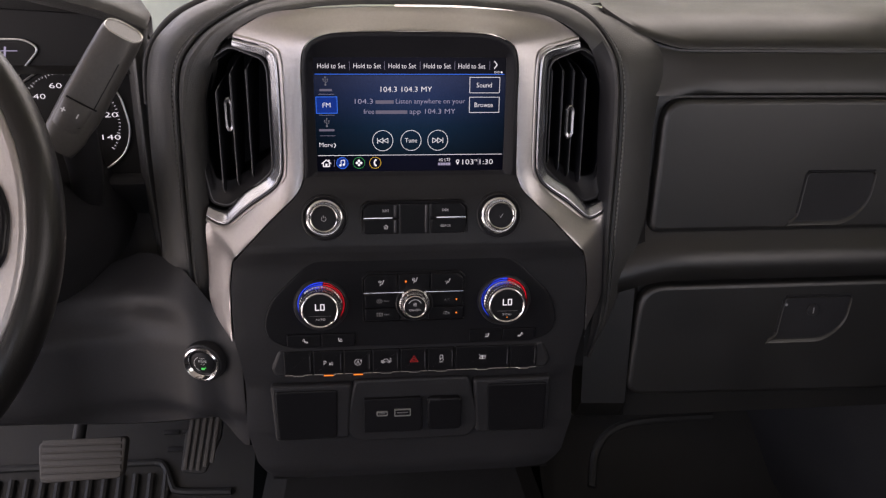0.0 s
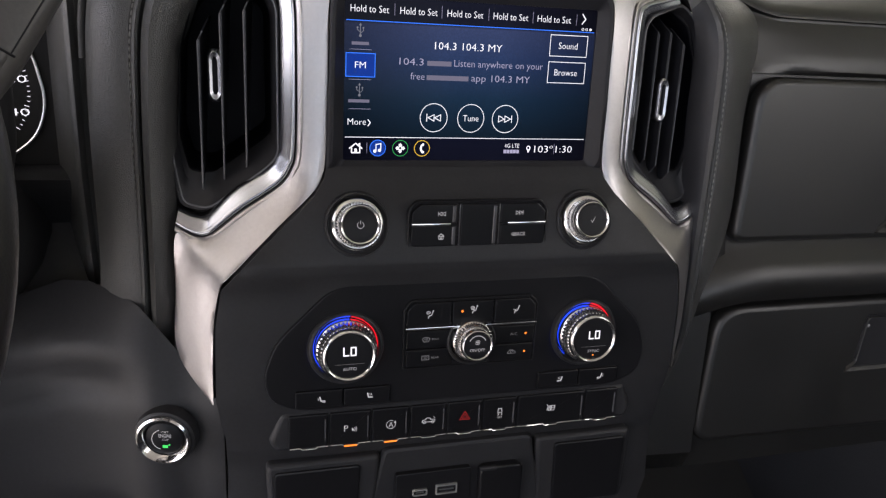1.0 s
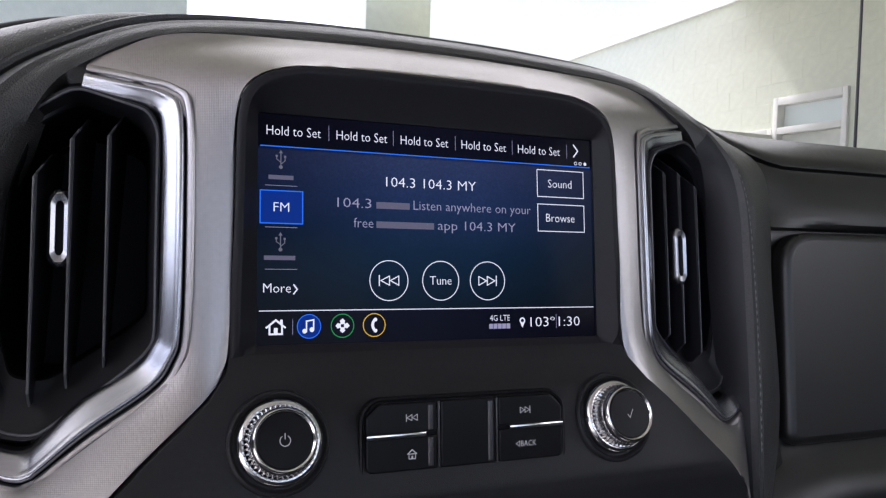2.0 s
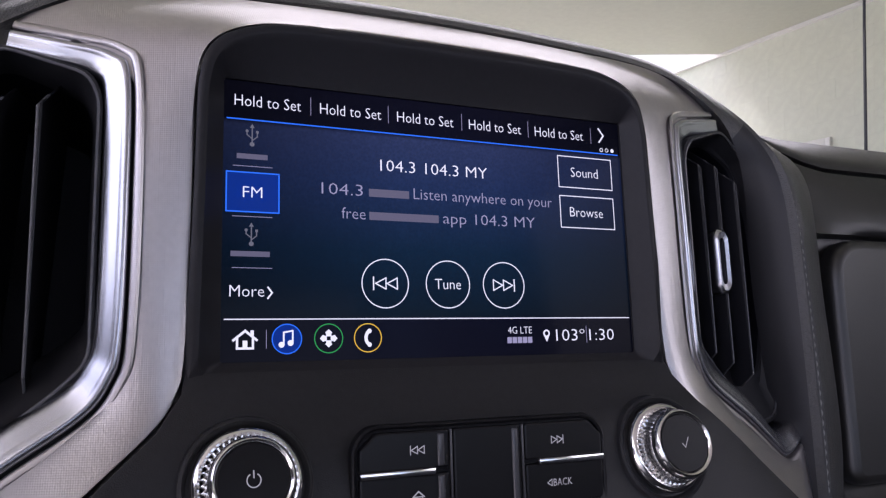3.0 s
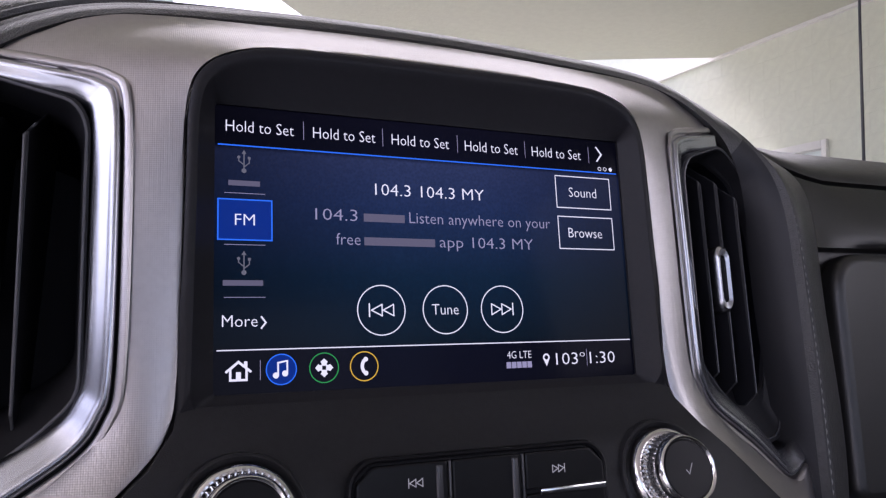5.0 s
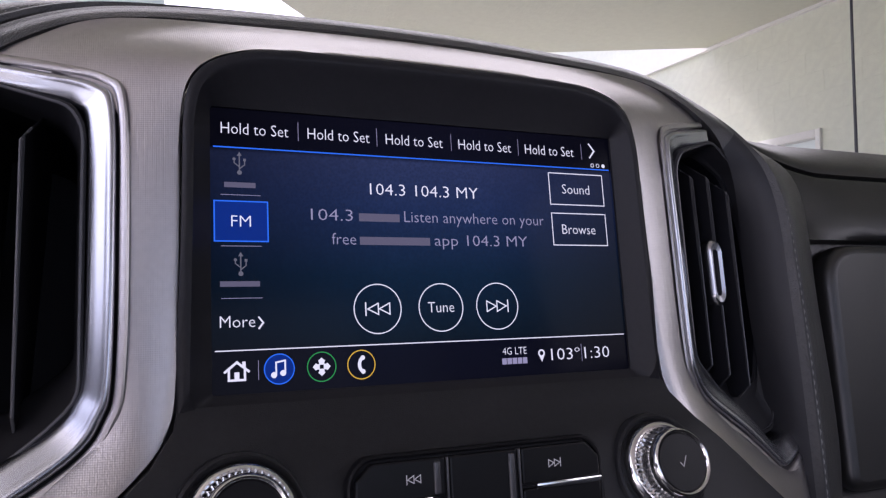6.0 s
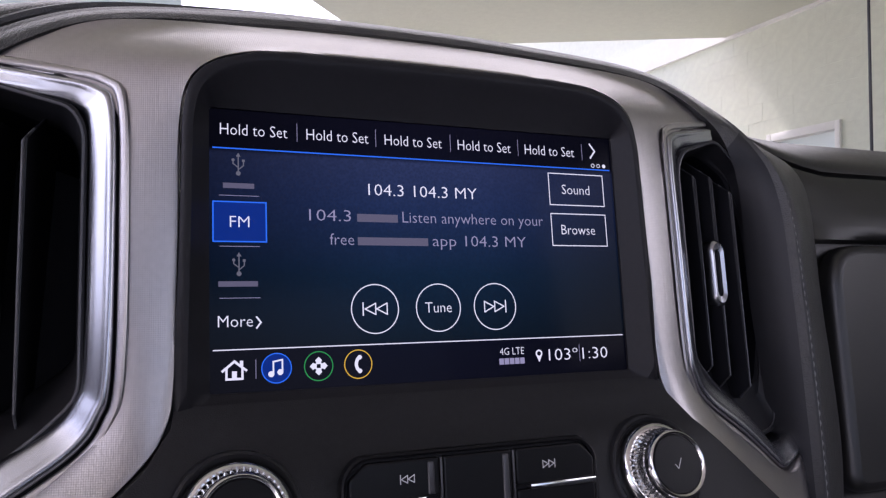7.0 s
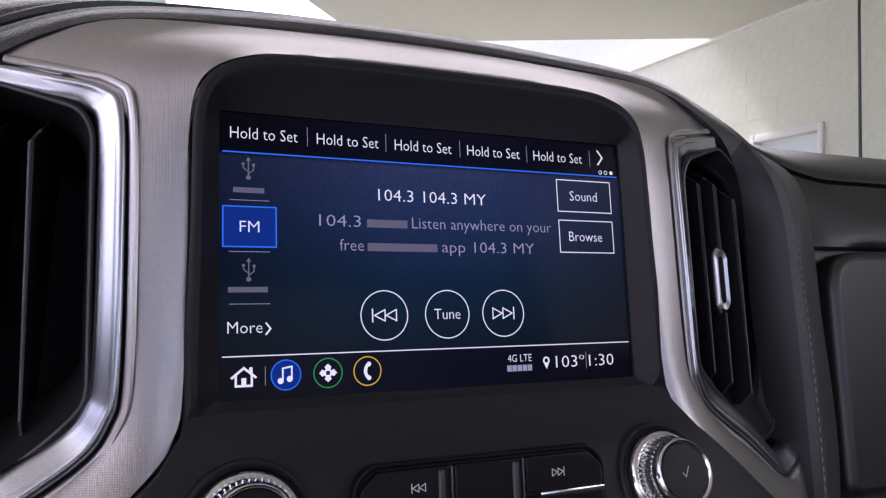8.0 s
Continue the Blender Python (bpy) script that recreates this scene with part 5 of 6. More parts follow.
Ink(MY, marks[1][1], 1.181, 0.001).poly([(1.0, -1.2), (1.0, 1.2), (2.2, 0.4), (2.2, -1.2)]).line([(2.9, 1.4), (3.3, 0), (2.9, -1.4)], 0.4).line([(3.9, 1.8), (4.4, 0), (3.9, -1.8)], 0.35).put("sensor_mark", PRINT, marks[1][0])
Ink(MY, marks[2][1], 1.1818, 0.001).arc(0, 0, 3.3, 0.4, 60, 390, 28).line([(-1.3, -1.6), (0, 1.7), (1.3, -1.6)], 0.45).line([(-0.9, -0.6), (0.9, -0.6)], 0.35).poly([(2.2, 1.2), (4.0, 1.2), (3.0, 2.9)]).put("stop_start_mark", PRINT, marks[2][0])
Ink(MY, marks[3][1], 1.1820, 0.001).loop([(-5, -1), (-4.6, 0.6), (-2.6, 0.9), (-1.6, 2.2), (1.0, 2.2), (1.4, 0.8), (4.8, 0.8), (4.8, -1)], 0.4).arc(-3, -1.2, 1.0, 0.35, n=12).arc(3, -1.2, 1.0, 0.35, n=12).line([(3.6, 3.0), (5.2, 1.6)], 0.35).put("tailgate_mark", PRINT, marks[3][0])
Ink(MY, marks[4][1], 1.1825, 0.001).loop([(-4.0, -2.4), (4.0, -2.4), (0, 4.2)], 0.6).loop([(-2.0, -1.3), (2.0, -1.3), (0, 1.9)], 0.45).put("hazard_mark", HAZARD_INK, marks[4][0])
Ink(MY, marks[5][1], 1.1840, 0.001).loop([(-1.6, 0), (-1.2, 2.4), (1.2, 2.4), (1.6, 0), (1.6, -1), (-1.6, -1)], 0.5).line([(-1.5, -1.6), (-0.7, -2.6), (-1.5, -3.2)], 0.4).line([(1.2, -1.6), (2.0, -2.6), (1.2, -3.2)], 0.4).put("skid_mark", PRINT, marks[5][0])
lettering("OFF", marks[5][1] - 0.0020, marks[5][1] + 0.0020, 1.1782, 0.0016, MY, PRINT, marks[5][0])
Ink(MY, marks[6][1], 1.1830, 0.001).loop([(-2.2, -2.2), (2.4, -2.2), (3.0, 1.6), (-1.4, 1.6)], 0.5).line([(-1.6, 0), (2.4, 0)], 0.5).line([(-3.6, 3), (-2.4, 1), (-3.4, -2)], 0.5).rect(-0.8, 0.4, -2, 1.6).put("truck_bed_mark", PRINT, marks[6][0])


# ---- below the switches: pockets and sockets ----
def pocket(sign, label):
    m = lambda pts: [(sign * x, z) for x, z in pts]
    ob = thing("pocket_cover", (sign * 0.11, 0.735, 1.10), label, "cover", group="pocket covers")
    part("rim", prism(rounded(m([(0.066, 1.0935), (0.142, 1.0925), (0.1445, 1.157), (0.062, 1.157)]), 0.005), 0.7240, 0.742, 0.0035, 3), BLACK, ob)
    part("lid", prism(rounded(m([(0.079, 1.0965), (0.1385, 1.0955), (0.1395, 1.151), (0.077, 1.151)]), 0.004), 0.7222, 0.728, 0.0014), SATIN, ob)


pocket(-1, "square black pocket lid under the switches")
pocket(1, "square black pocket lid under the switches")
ports = thing("charging_ports", (0, 0.73, 1.095), "raised black panel with two charging ports and a socket cap", "socket panel")
part("surround", prism(rounded([(-0.060, 1.088), (0.058, 1.088), (0.070, 1.104), (0.058, 1.160), (-0.060, 1.160), (-0.072, 1.104)], 0.006), 0.7250, 0.742, 0.003), BLACK, ports)
plate_usb = part("port_plate", plate(-0.0508, 0.0082, 1.1010, 1.1400, 0.7205, 0.7255, 0.002, 0.0008), GLOSS, ports)


def port(x0, x1, z0, z1, r):
    o = rounded([(x0, z0), (x1, z0), (x1, z1), (x0, z1)], r, 4)
    cx, cz = (x0 + x1) / 2, (z0 + z1) / 2
    k = lambda g, y: [(cx + (x - cx) + math.copysign(g, x - cx), y, cz + (z - cz) + math.copysign(g, z - cz)) for x, z in o]
    part("port_ring", loft([k(0.0012, 0.7206), k(0.0010, 0.7190), k(0.0001, 0.7190), k(-0.0002, 0.7203)], close_cols=True), PORT_METAL, plate_usb, "bright metal ring of a port")
    part("port_hole", prism(o, 0.7201, 0.7204), DARK, plate_usb)
    part("port_tongue", box(x0 + 0.0015, x1 - 0.0015, 0.7197, 0.7201, cz - 0.0006, cz + 0.0002), BRUSHED, plate_usb)


port(-0.0368, -0.0275, 1.1220, 1.1251, 0.0014)
port(-0.0186, -0.0040, 1.1210, 1.1270, 0.0006)
cap = part("socket_cap", prism(rounded([(0.0148, 1.1030), (0.0498, 1.1030), (0.0498, 1.1395), (0.0148, 1.1395)], 0.006, 5), 0.7178, 0.7255, 0.0016, 3), SATIN, ports)
part("hinge", tube([(0.0143, 0.7186, 1.1385), (0.0275, 0.7186, 1.1385)], 0.0020, 10), BLACK, ports)


# ---- driver's side ----
def knee_y(x, z):
    """Depth of the knee panel: proud at the start button, scooped beside it, proud again towards the door."""
    scoop = max(0.0, 1 - min(1.0, abs((x + 0.298) / 0.075)) ** 2.2)
    y = 0.747 + 0.028 * scoop * min(1, max(0, (1.235 - z) / 0.03))
    if x > -0.195:
        y -= 0.010 * min(1, (x + 0.195) / 0.02)
    if z > 1.195:
        y += (z - 1.195) * float(np.interp(-x, [0.225, 0.30], [0.25, 0.9]))
    if z < 1.125:
        y += (1.125 - z) ** 2 * 28
    return y


knee_xs = [-0.172, -0.178, -0.186, -0.195, -0.205, -0.215, -0.225, -0.235, -0.245, -0.26, -0.28, -0.3, -0.32, -0.335, -0.345, -0.36, -0.4, -0.5, -0.65, -0.85]
rows = []
for x in knee_xs:
    top = 1.205 + max(0, min(1, (-0.178 - x) / 0.05)) * 0.065 if x > -0.235 else float(np.interp(-x, [0.235, 0.27, 0.31], [1.272, 1.280, 1.262]))
    low = 1.108 - 0.020 * max(0.0, 1 - min(1.0, abs((x + 0.298) / 0.075)) ** 2.2) - 0.03 * max(0.0, min(1, (x + 0.205) / 0.025))
    col = [(x, knee_y(x, max(z, 1.108)), z) for z in np.linspace(top, low, 22)]
    rows.append(col + [(x, col[-1][1] + 0.012, low - 0.008), (x, col[-1][1] + 0.05, low - 0.010), (x, 1.0, low)])
part("knee_panel", loft(rows), BLACK, dash, "black knee panel scooped beside the start button")
part("knee_filler", loft([[(x, 0.80, 1.25), (x, 0.83, 1.27), (x, 0.86, 1.31), (x, 0.865, 1.345)] for x in (-0.19, -0.24, -0.3, -0.5, -0.85)]), BLACK, dash)

start = thing("start_button", (-0.212, 0.745, 1.177), "round engine start button in a bright ring with a green light", "button")
tilt = Matrix.Translation((-0.212, 0.742, 1.177)) @ pose(0, 0, 0, 4, 0, -14) @ Matrix.Translation((0.212, -0.742, -1.177))


def tilted(bm):
    bmesh.ops.transform(bm, matrix=tilt, verts=bm.verts)
    return bm


part("collar", tilted(lathe([(0.0222, 0.750), (0.0210, 0.7415), (0.0190, 0.7405)], -0.212, 1.177, 48)), BLACK, start)
part("ring", tilted(lathe([(0.0190, 0.742), (0.0186, 0.7385), (0.0172, 0.7376), (0.0150, 0.7392), (0.0132, 0.7425)], -0.212, 1.177, 56)), CHROME, start, "bright metal ring")
part("cap", tilted(lathe([(0.0130, 0.7432), (0.0126, 0.7415), (0.0115, 0.7408), (0.0001, 0.7404)], -0.212, 1.177, 48)), GLOSS, start)
for words, z, c, w in (("START", 1.1825, 0.0016, 0.0050), ("ENGINE", 1.1788, 0.0028, 0.0085), ("STOP", 1.1762, 0.0016, 0.0042)):
    lettering(words, -0.212 - w / 2 + 0.0012, -0.212 + w / 2 + 0.0012, z, c, 0.7400, PRINT, start, turn=tilt)
k = Ink(0.7400, -0.2110, 1.1715, 0.001)
k.rect(-2.0, 1.6, -1.0, 1.2).poly([(1.6, 1.2), (3.2, 2.4), (3.2, 0.6)])
bmesh.ops.transform(k.bm, matrix=tilt, verts=k.bm.verts)
k.put("green_lamp", GREEN_LED, start)
k = Ink(0.7400, -0.212, 1.177, 0.001)
k.arc(0, 0, 8.0, 0.4, 110, 250, 20)
bmesh.ops.transform(k.bm, matrix=tilt, verts=k.bm.verts)
k.put("arc_mark", PRINT, start)

# instrument cluster
cluster = thing("instrument_cluster", (-0.45, 0.86, 1.34), "dark instrument cluster with white figures and chrome edged dials", "instrument cluster")
part("panel", prism(rounded([(-0.66, 1.345), (-0.283, 1.345), (-0.275, 1.42), (-0.285, 1.51), (-0.66, 1.53)], 0.01), 0.8575, 0.87, 0.001), DIAL, cluster)
GY = 0.8570


def dial_edge(pts, w):
    path = [(x, GY - 0.001, z) for x, z in rounded(pts, 0.012, 5)]
    part("dial_edge", tube(path + path[:1], w, 8, caps=False), BRUSHED, cluster, "chrome dial edge")


dial_edge([(-0.372, 1.457), (-0.318, 1.457), (-0.296, 1.432), (-0.289, 1.395), (-0.297, 1.370), (-0.322, 1.351), (-0.392, 1.351), (-0.412, 1.38), (-0.405, 1.435)], 0.0011)
dial_edge([(-0.46, 1.487), (-0.383, 1.487), (-0.369, 1.478), (-0.398, 1.447), (-0.46, 1.447)], 0.0011)
for words, x, z in (("20", -0.3905, 1.4085), ("40", -0.3830, 1.4275), ("60", -0.3655, 1.4385), ("120", -0.3195, 1.4085), ("140", -0.3195, 1.3850)):
    lettering(words, x, x + 0.0062 * len(words), z, 0.0052, GY - 0.0004, WHITE_INK, cluster)
k = Ink(GY - 0.0004, -0.350, 1.404, 1.0)
for i in range(61):
    a = radians(215 - 250 * i / 60)
    r0, r1 = (0.0475, 0.0505) if i % 5 == 0 else (0.049, 0.0505)
    k.line([(r0 * math.cos(a), r0 * math.sin(a)), (r1 * math.cos(a), r1 * math.sin(a))], 0.0004)
k.put("ticks", WHITE_INK, cluster, "ring of fine white ticks")
Ink(GY - 0.0004, -0.4025, 1.4755, 0.001).line([(-11, 0), (11, 0)], 0.9).line([(-3, -12), (0, 3)], 2.2).put("needle", GREY_INK, cluster, "white gauge needle")
lettering("9", -0.4175, -0.4135, 1.4665, 0.0050, GY - 0.0004, WHITE_INK, cluster)
Ink(GY - 0.0004, -0.3758, 1.3905, 0.001).rect(-2.4, 2.4, -1, 0.6).line([(-1, 1), (-1, 2.5)], 0.3).line([(0.5, 1), (0.5, 2.5)], 0.3).put("gauge_mark", WHITE_INK, cluster)
# the shroud round it
CHEEK = [(-0.2490, 0.803), (-0.2545, 0.8075), (-0.2575, 0.8060), (-0.2590, 0.8025), (-0.2608, 0.8010), (-0.2630, 0.8020), (-0.2660, 0.8070), (-0.2750, 0.8300), (-0.2870, 0.862)]
part("cluster_cheek", loft([[(x, y + lean, z) for x, y in CHEEK] for z, lean in ((1.20, 0.03), (1.26, 0.02), (1.31, 0.010), (1.35, 0.002), (1.42, 0.0), (1.47, 0.0), (1.490, 0.003), (1.500, 0.010))]), LEATHER, dash, "smooth upright cheek with a rounded ridge beside the gauges")
part("cluster_sill", loft([[(x, 0.855, 1.349), (x, 0.835, 1.347), (x, 0.828, 1.343), (x, 0.83, 1.335), (x, 0.86, 1.30)] for x in (-0.262, -0.3, -0.45, -0.7)]), BLACK, dash)
brow = []
for x, z in ((-0.2505, 1.499), (-0.2525, 1.5025), (-0.2593, 1.5058), (-0.279, 1.515), (-0.3038, 1.5231), (-0.3286, 1.529), (-0.38, 1.540), (-0.46, 1.55), (-0.6, 1.55), (-0.75, 1.54), (-0.85, 1.53)):
    far = min(1.14, 0.835 + max(0.0, -0.2505 - x) * 2.6)
    brow.append([(x, 0.835 + (far - 0.835) * 0.09, z - 0.016), (x, 0.825, z - 0.010), (x, 0.814, z - 0.004), (x, 0.818, z + 0.004), (x, 0.826, z + 0.008), (x, 0.826 + (far - 0.826) * 0.45, z + 0.012), (x, far, z + 0.010), (x, far + 0.004, z - 0.07)])
part("cluster_brow", loft(brow), LEATHER, dash, "black hood over the instrument cluster")

# the far top of the dashboard, behind the hood
TOP = ((-0.85, 0.0), (-0.40, 0.0), (-0.27, 0.0), (-0.23, 0.0), (-0.19, 0.1), (-0.16, 0.35), (-0.13, 0.8), (-0.07, 1.0), (0, 1.0), (0.07, 1.0), (0.15, 1.0), (0.19, 1.0), (0.205, 1.0))
part("dash_top", loft([[(x, 0.828, 1.455 + (0.035 if x > 0.18 else 0.075) * k), (x, 0.90, 1.470 + 0.055 * k), (x, 1.02, 1.468 + 0.069 * k), (x, 1.14, 1.462 + 0.087 * k)] for x, k in TOP]), DASHSKIN, dash)

# gear lever on the steering column
lever = thing("gear_lever", (-0.300, 0.74, 1.36), "dark grey column gear lever with plus and minus keys", "lever")
foot, tip = Vector((-0.3045, 0.725, 1.412)), Vector((-0.2535, 0.752, 1.4995))
along = (tip - foot).normalized()
across = Vector((0.82, 0.1, -0.56))
across = (across - along * across.dot(along)).normalized()
out = along.cross(across).normalized()
if out.y > 0:
    out = -out


def lever_ring(c, w, d, n=28, power=3.2):
    pts = []
    for i in range(n):
        a = 2 * math.pi * i / n
        ca, sa = math.cos(a), math.sin(a)
        pts.append(tuple(c + across * w * math.copysign(abs(ca) ** (2 / power), ca) + out * d * math.copysign(abs(sa) ** (2 / power), sa)))
    return pts


def cap_ring(h, w, d):
    return [tuple(Vector(p) - along * 0.56 * (Vector(p) - tip).dot(out)) for p in lever_ring(tip + along * h, w, d, power=2.5)]


L = (tip - foot).length
part("grip", loft([lever_ring(foot + along * L * t, w, d) for t, w, d in ((-0.16, 0.0125, 0.010), (-0.1, 0.015, 0.0125), (0.0, 0.0180, 0.014), (0.3, 0.0188, 0.0148), (0.7, 0.0182, 0.0148))] + [cap_ring(h, w, d) for h, w, d in ((-0.012, 0.0180, 0.0146), (-0.003, 0.0174, 0.0140), (-0.0006, 0.0168, 0.0135))], close_cols=True, caps=True), LEVER, lever, "dark grey moulded grip")
part("end_rim", loft([cap_ring(h, w, d) for h, w, d in ((-0.002, 0.0166, 0.0133), (0.0004, 0.0164, 0.0131), (0.0007, 0.0160, 0.0128), (0.0002, 0.0156, 0.0124), (-0.0025, 0.0154, 0.0122))], close_cols=True), PORT_METAL, lever, "pale satin rim of the end cap")
part("end_cap", loft([cap_ring(h, w, d) for h, w, d in ((-0.004, 0.0155, 0.0123), (-0.0016, 0.0154, 0.0122), (-0.0030, 0.006, 0.005))], close_cols=True, caps=True), LEVER, lever, "recessed oval end cap")
shift = part("shift_keys", loft([lever_ring(foot + along * L * t + out * 0.0022 - across * 0.0012, w, d) for t, w, d in ((0.03, 0.0115, 0.0122), (0.06, 0.0145, 0.0134), (0.262, 0.0152, 0.0142), (0.277, 0.0146, 0.0140))], close_cols=True, caps=True), LEVER, lever, "rocker key marked plus and minus")
for sgn, c in ((1, -0.0098), (0, 0.0026)):
    centre = foot + along * L * 0.18 + across * c + out * 0.0167
    b = bmesh.new()
    for u, v in (((1, 0.25), (0.25, 1)) if sgn else ((0.25, 1),)):
        vs = [b.verts.new(centre + (across * i * u + along * j * v) * 0.0021) for i, j in ((-1, -1), (1, -1), (1, 1), (-1, 1))]
        b.faces.new(vs)
    part("plus_mark" if sgn else "minus_mark", b, PRINT, shift, smooth=False)
stem = spline([foot + along * 0.014, Vector((-0.2985, 0.735, 1.4047)), Vector((-0.3019, 0.750, 1.3811)), Vector((-0.3116, 0.775, 1.354)), Vector((-0.3219, 0.80, 1.3279))], 6)
part("stem", tube(stem, [0.0172 - 0.0035 * i / 24 for i in range(25)], 20), BLACK, lever, "black lower stem")
part("key_gap", tube([tuple(foot + along * L * 0.29 + across * c + out * d) for c, d in ((-0.0150, 0.0085), (-0.0125, 0.0137), (0, 0.0150), (0.0125, 0.0137), (0.0150, 0.0085))], 0.0008, 6), DARK, lever)
part("panel_seam", tube([tuple(foot + along * L * t + across * 0.0108 + out * 0.0135) for t in (0.295, 0.45, 0.72)], 0.0007, 6), DARK, lever)

# steering column and wheel
solo("steering_column", loft([[(-0.43 + w * math.cos(2 * math.pi * i / 28), y, z + h * math.sin(2 * math.pi * i / 28)) for i in range(28)] for y, z, w, h in ((0.56, 1.375, 0.045, 0.045), (0.60, 1.365, 0.068, 0.062), (0.70, 1.335, 0.095, 0.08), (0.78, 1.308, 0.128, 0.094), (0.86, 1.298, 0.138, 0.10))], close_cols=True, caps=True),
     BLACK, (-0.43, 0.75, 1.30), "black steering column shroud", "steering column")
wheel = thing("steering_wheel", (-0.43, 0.5, 1.385), "black leather steering wheel with satin silver spokes", "steering wheel")
WHEEL = Matrix.Translation((-0.4215, 0.505, 1.385)) @ pose(0, 0, 0, -24)


def on_wheel(bm):
    bmesh.ops.transform(bm, matrix=WHEEL, verts=bm.verts)
    return bm


rim = []
for i in range(96):
    a = 2 * math.pi * i / 96
    rim.append([((0.178 + 0.0135 * math.cos(b)) * math.cos(a), 0.0165 * math.sin(b), (0.178 + 0.0135 * math.cos(b)) * math.sin(a)) for b in [2 * math.pi * j / 16 for j in range(16)]])
part("rim", on_wheel(loft(rim, close_rows=True, close_cols=True)), WHEELSKIN, wheel, "black leather rim")
for s in (1, -1):
    arc = [(0.177 * math.cos(radians(a)), 0.177 * math.sin(radians(a))) for a in range(-48, 37, 6)]
    web = [(0.150, 0.098), (0.128, 0.062), (0.100, 0.052), (0.072, 0.046), (0.072, -0.052), (0.098, -0.060), (0.112, -0.100), (0.113, -0.126)]
    part("spoke", on_wheel(prism([(s * x, z) for x, z in arc + web], -0.0185, 0.004, 0.004, 3)), SILVER, wheel, "satin silver spoke")
    part("spoke_keys", on_wheel(prism([(s * x, z) for x, z in rounded([(0.088, -0.030), (0.155, -0.030), (0.1665, -0.018), (0.1685, 0.012), (0.160, 0.034), (0.092, 0.032)], 0.010)], -0.0225, 0.0, 0.003, 3)), SATIN, wheel, "black thumb keys")
part("airbag_cover", on_wheel(prism(rounded([(-0.082, -0.06), (0.082, -0.06), (0.092, 0.02), (0.075, 0.062), (-0.075, 0.062), (-0.092, 0.02)], 0.02), -0.028, 0.02, 0.010, 4)), LEATHER, wheel, "black airbag cover")

# pedals, mat and footwells
brake = thing("brake_pedal", (-0.455, 1.03, 0.87), "worn rubber brake pedal with crosswise grooves", "pedal")
PB = Matrix.Translation((-0.4605, 1.015, 0.895)) @ pose(0, 0, 0, -28, 0, 0)


def at(m, bm):
    bmesh.ops.transform(bm, matrix=m, verts=bm.verts)
    return bm


part("pad", at(PB, prism(rounded([(-0.058, -0.030), (0.056, -0.027), (0.061, 0.031), (-0.063, 0.027)], 0.009), 0.0, 0.016, 0.003)), PEDAL, brake)
for i in range(6):
    z = -0.024 + i * 0.0096
    part("groove_rib", at(PB, box(-0.056, 0.054, -0.0022, 0.002, z, z + 0.0064, 0.001)), PEDAL, brake)
part("arm", tube([PB @ Vector((-0.012, 0.012, 0.02)), (-0.468, 1.07, 0.96), (-0.468, 1.12, 1.06), (-0.468, 1.15, 1.15)], 0.009, 10), BLACK, brake)
gas = thing("accelerator_pedal", (-0.293, 1.04, 0.85), "black rubber accelerator pedal with lengthwise ribs", "pedal")
PG = Matrix.Translation((-0.2945, 1.03, 0.905)) @ pose(0, 0, 0, -32, 8, 0)
part("pad", at(PG, prism(rounded([(-0.024, -0.043), (0.010, -0.043), (0.026, 0.012), (0.024, 0.044), (-0.014, 0.044), (-0.026, 0.01)], 0.006), 0.0, 0.012, 0.002)), RUBBER, gas)
for i in range(5):
    x = -0.019 + i * 0.0092
    part("rib", at(PG, box(x - 0.0027, x + 0.0027, -0.003, 0.003, -0.039 + 0.006 * max(0, i - 2), 0.041, 0.0012)), PEDAL, gas)
part("arm", tube([PG @ Vector((0.004, 0.01, 0.03)), (-0.288, 1.13, 1.02), (-0.288, 1.16, 1.12)], 0.008, 10), BLACK, gas)

mat = thing("floor_mat", (-0.5, 1.1, 0.74), "black ribbed rubber floor mat with a raised edge", "floor mat")


def mat_point(x, t):
    """t runs along the floor and up the toe board."""
    return Vector((x, 0.70 + t * 0.85, 0.70)) if t < 0.45 else Vector((x, 1.0825 + (t - 0.45) * 0.62, 0.70 + (t - 0.45) * 0.62))


part("sheet", loft([[mat_point(x, t) for t in np.linspace(-0.6, 1.0, 26)] for x in np.linspace(-0.80, -0.245, 8)]), RUBBER, mat)
for i in range(17):
    x = -0.78 + i * 0.0245
    part("rib", tube([mat_point(x, t) + Vector((0, -0.002, 0.004)) for t in np.linspace(-0.1, 0.565, 12)], 0.0062, 8), RUBBER, mat)
edge = [mat_point(-0.80, 0.586), mat_point(-0.455, 0.586), mat_point(-0.405, 0.585), mat_point(-0.391, 0.575), mat_point(-0.378, 0.543), mat_point(-0.363, 0.53), mat_point(-0.28, 0.525)]
part("raised_edge", tube([p + Vector((0, -0.002, 0.004)) for p in spline(edge, 6)], 0.006, 8), RUBBER, mat)
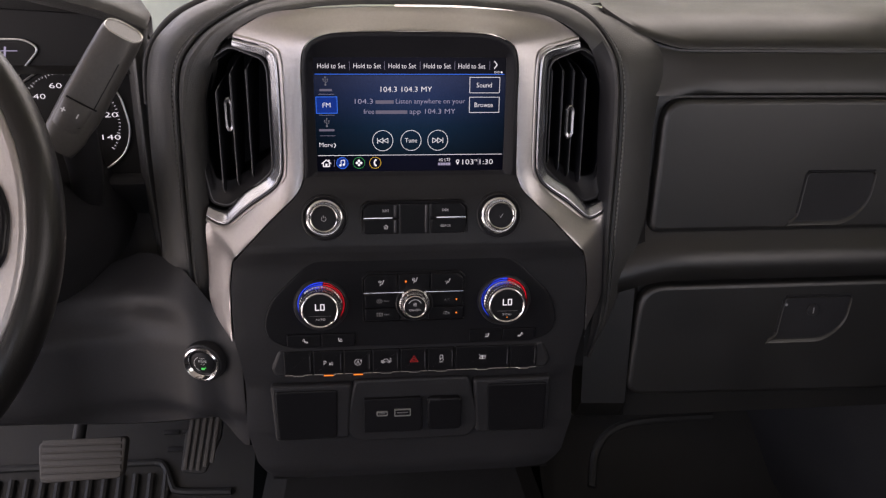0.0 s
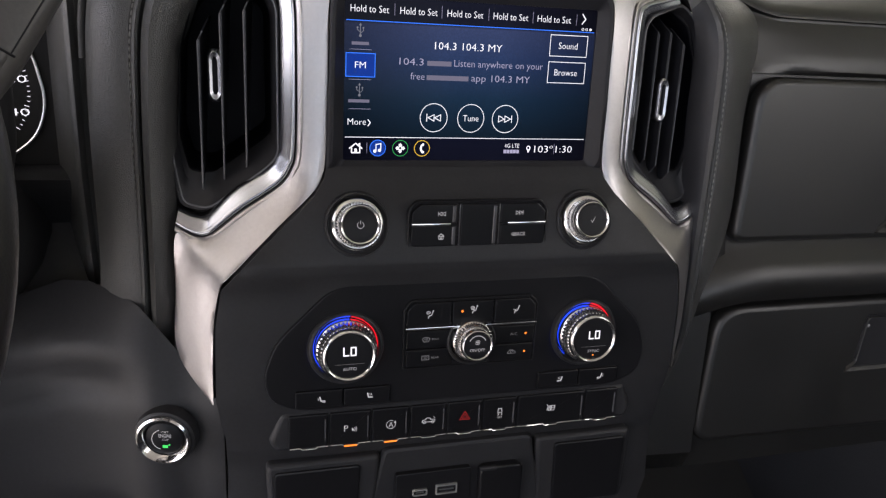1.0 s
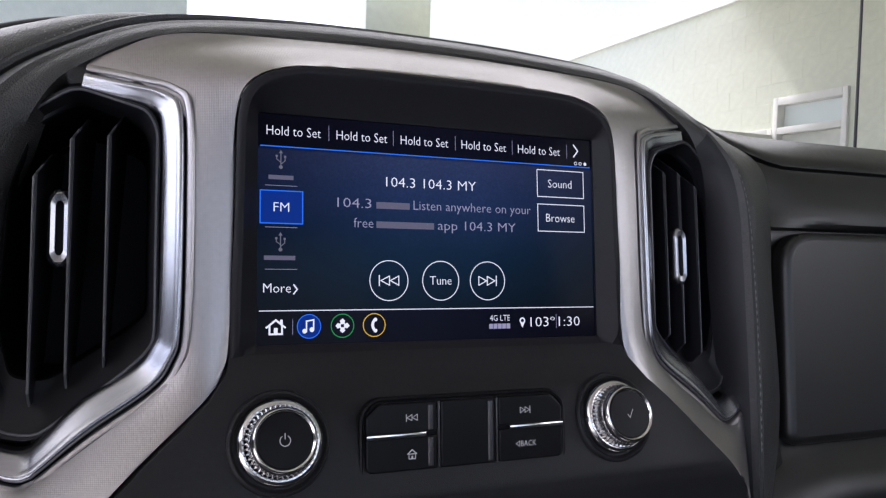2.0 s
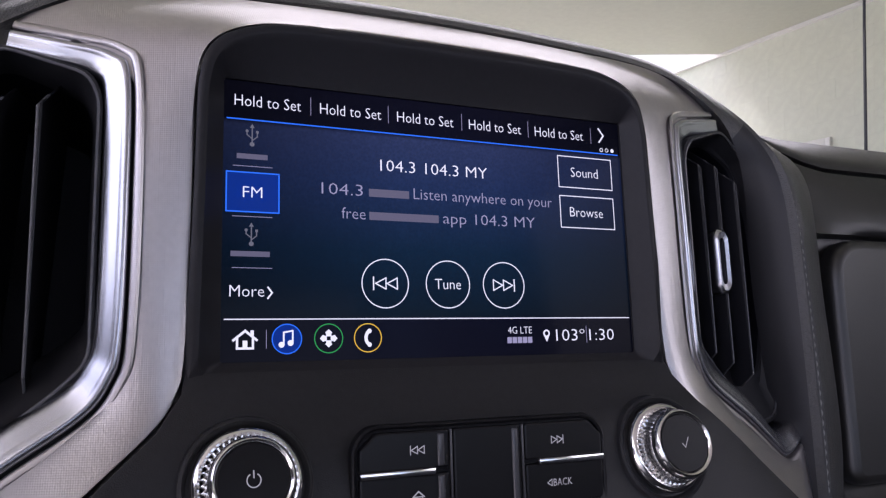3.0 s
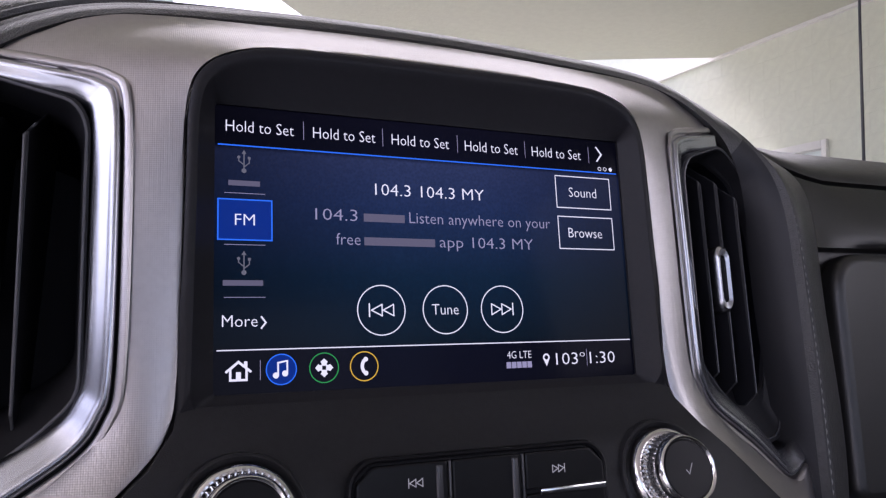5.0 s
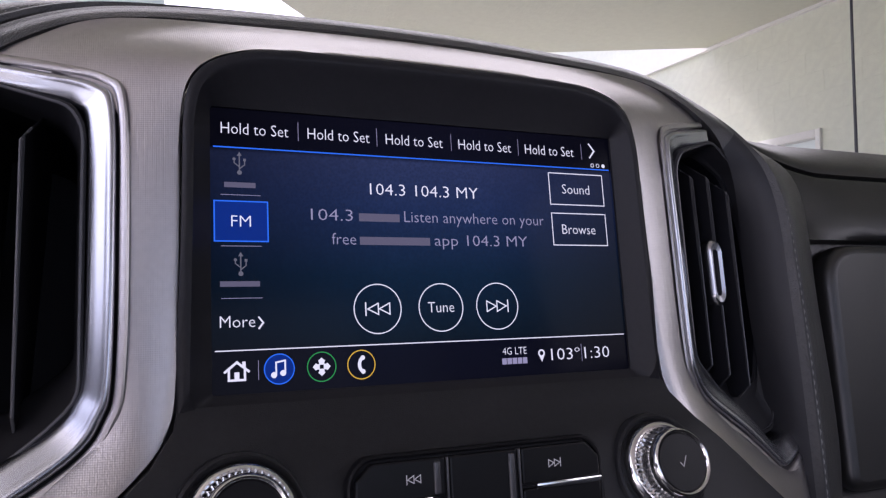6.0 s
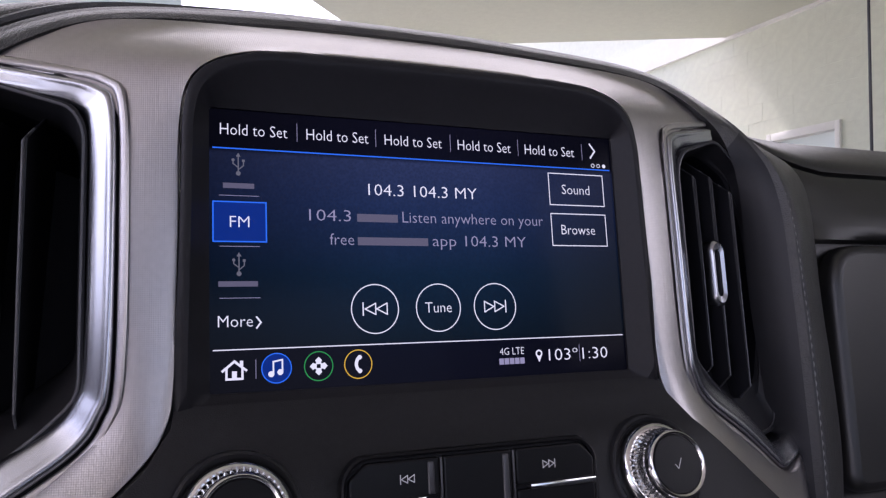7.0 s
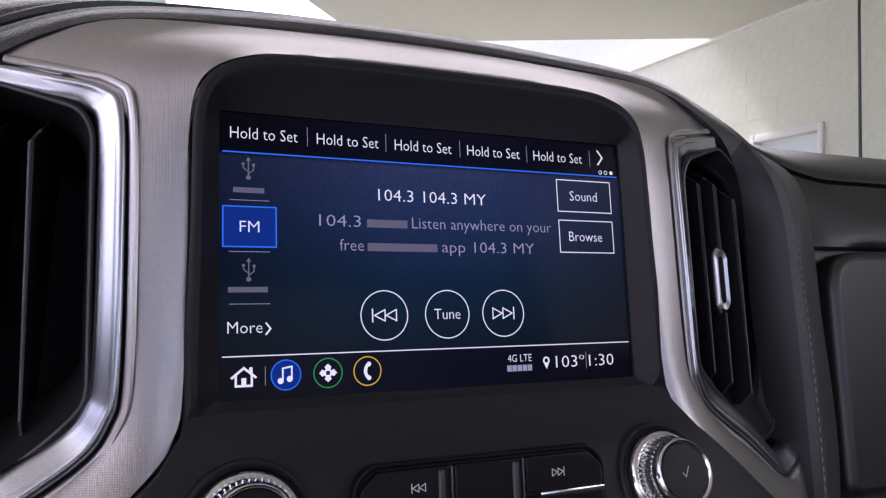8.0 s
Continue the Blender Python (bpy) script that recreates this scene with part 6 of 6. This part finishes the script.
for t, x0, widths in ((0.645, -0.400, (0.026, 0.020, 0.030)), (0.612, -0.392, (0.034, 0.022))):
    x = x0
    for w in widths:
        part("bar", at(Matrix.Translation(mat_point(x, t)) @ pose(0, 0, 0, -45), box(0, w, -0.003, 0.001, -0.004, 0.004, 0.001)), BLACK, mat, "raised mark too worn to read")
        x += w + 0.006
solo("tunnel", loft([[(x, y, z) for x, z in ((-0.235, 0.66), (-0.215, 0.80), (-0.17, 0.86), (0, 0.875), (0.17, 0.86), (0.215, 0.80), (0.235, 0.66))] for y in (-0.2, 0.6, 0.9, 1.15, 1.35)]), CARPET, (0, 0.7, 0.66), "dark carpeted hump between the footwells", "floor hump", "structure")
right_mat = thing("floor_mat", (0.5, 1.0, 0.70), "black rubber floor mat in the unlit passenger footwell", "floor mat")
part("sheet", loft([[Vector((x, p.y, p.z)) for p in (mat_point(0, t) for t in np.linspace(-0.6, 1.0, 20))] for x in np.linspace(0.245, 0.80, 8)]), RUBBER, right_mat)
part("raised_edge", tube(spline([(0.30, 1.02, 0.80), (0.315, 1.06, 0.835), (0.345, 1.08, 0.862), (0.40, 1.085, 0.875), (0.52, 1.09, 0.875)], 6), 0.007, 8), RUBBER, right_mat)
solo("kick_panel", loft([[(0.62, 1.35, z), (0.66, 1.1, z), (0.70, 0.9, z), (0.80, 0.8, z)] for z in (0.62, 0.9, 1.2)]), BLACK, (0.7, 1.0, 0.66), "black kick panel at the passenger footwell", "kick panel", "structure")


# ---- painted blocks of the yard wall, laid in half bond ----
unit = box(-0.0012, 0.02, -0.1990, 0.1990, -0.0990, 0.0990, 0.0014, 1)
for f in unit.faces:
    f.smooth = False
block_mesh = bpy.data.meshes.new("block")
unit.to_mesh(block_mesh)
unit.free()
block_mesh.materials.append(WALLPAINT)
for course in range(8, 20):
    z = 0.1 + 0.2 * course
    for i in range(25):
        y = 2.9 + 0.4 * i + 0.2 * (course % 2)
        if z < 2.95 and (DOOR[0] - 0.27 < y < DOOR[1] + 0.27 or (z < 2.63 and GATE[0] - 0.27 < y < GATE[1] + 0.27) or (z < 2.7 and WINDOW[0] - 0.2 < y < WINDOW[1] + 0.2)):
            continue
        ob = new("block", block_mesh)
        ob.parent = wall
        ob.location = (-0.0008 + 0.0008 * random.random(), y, z)
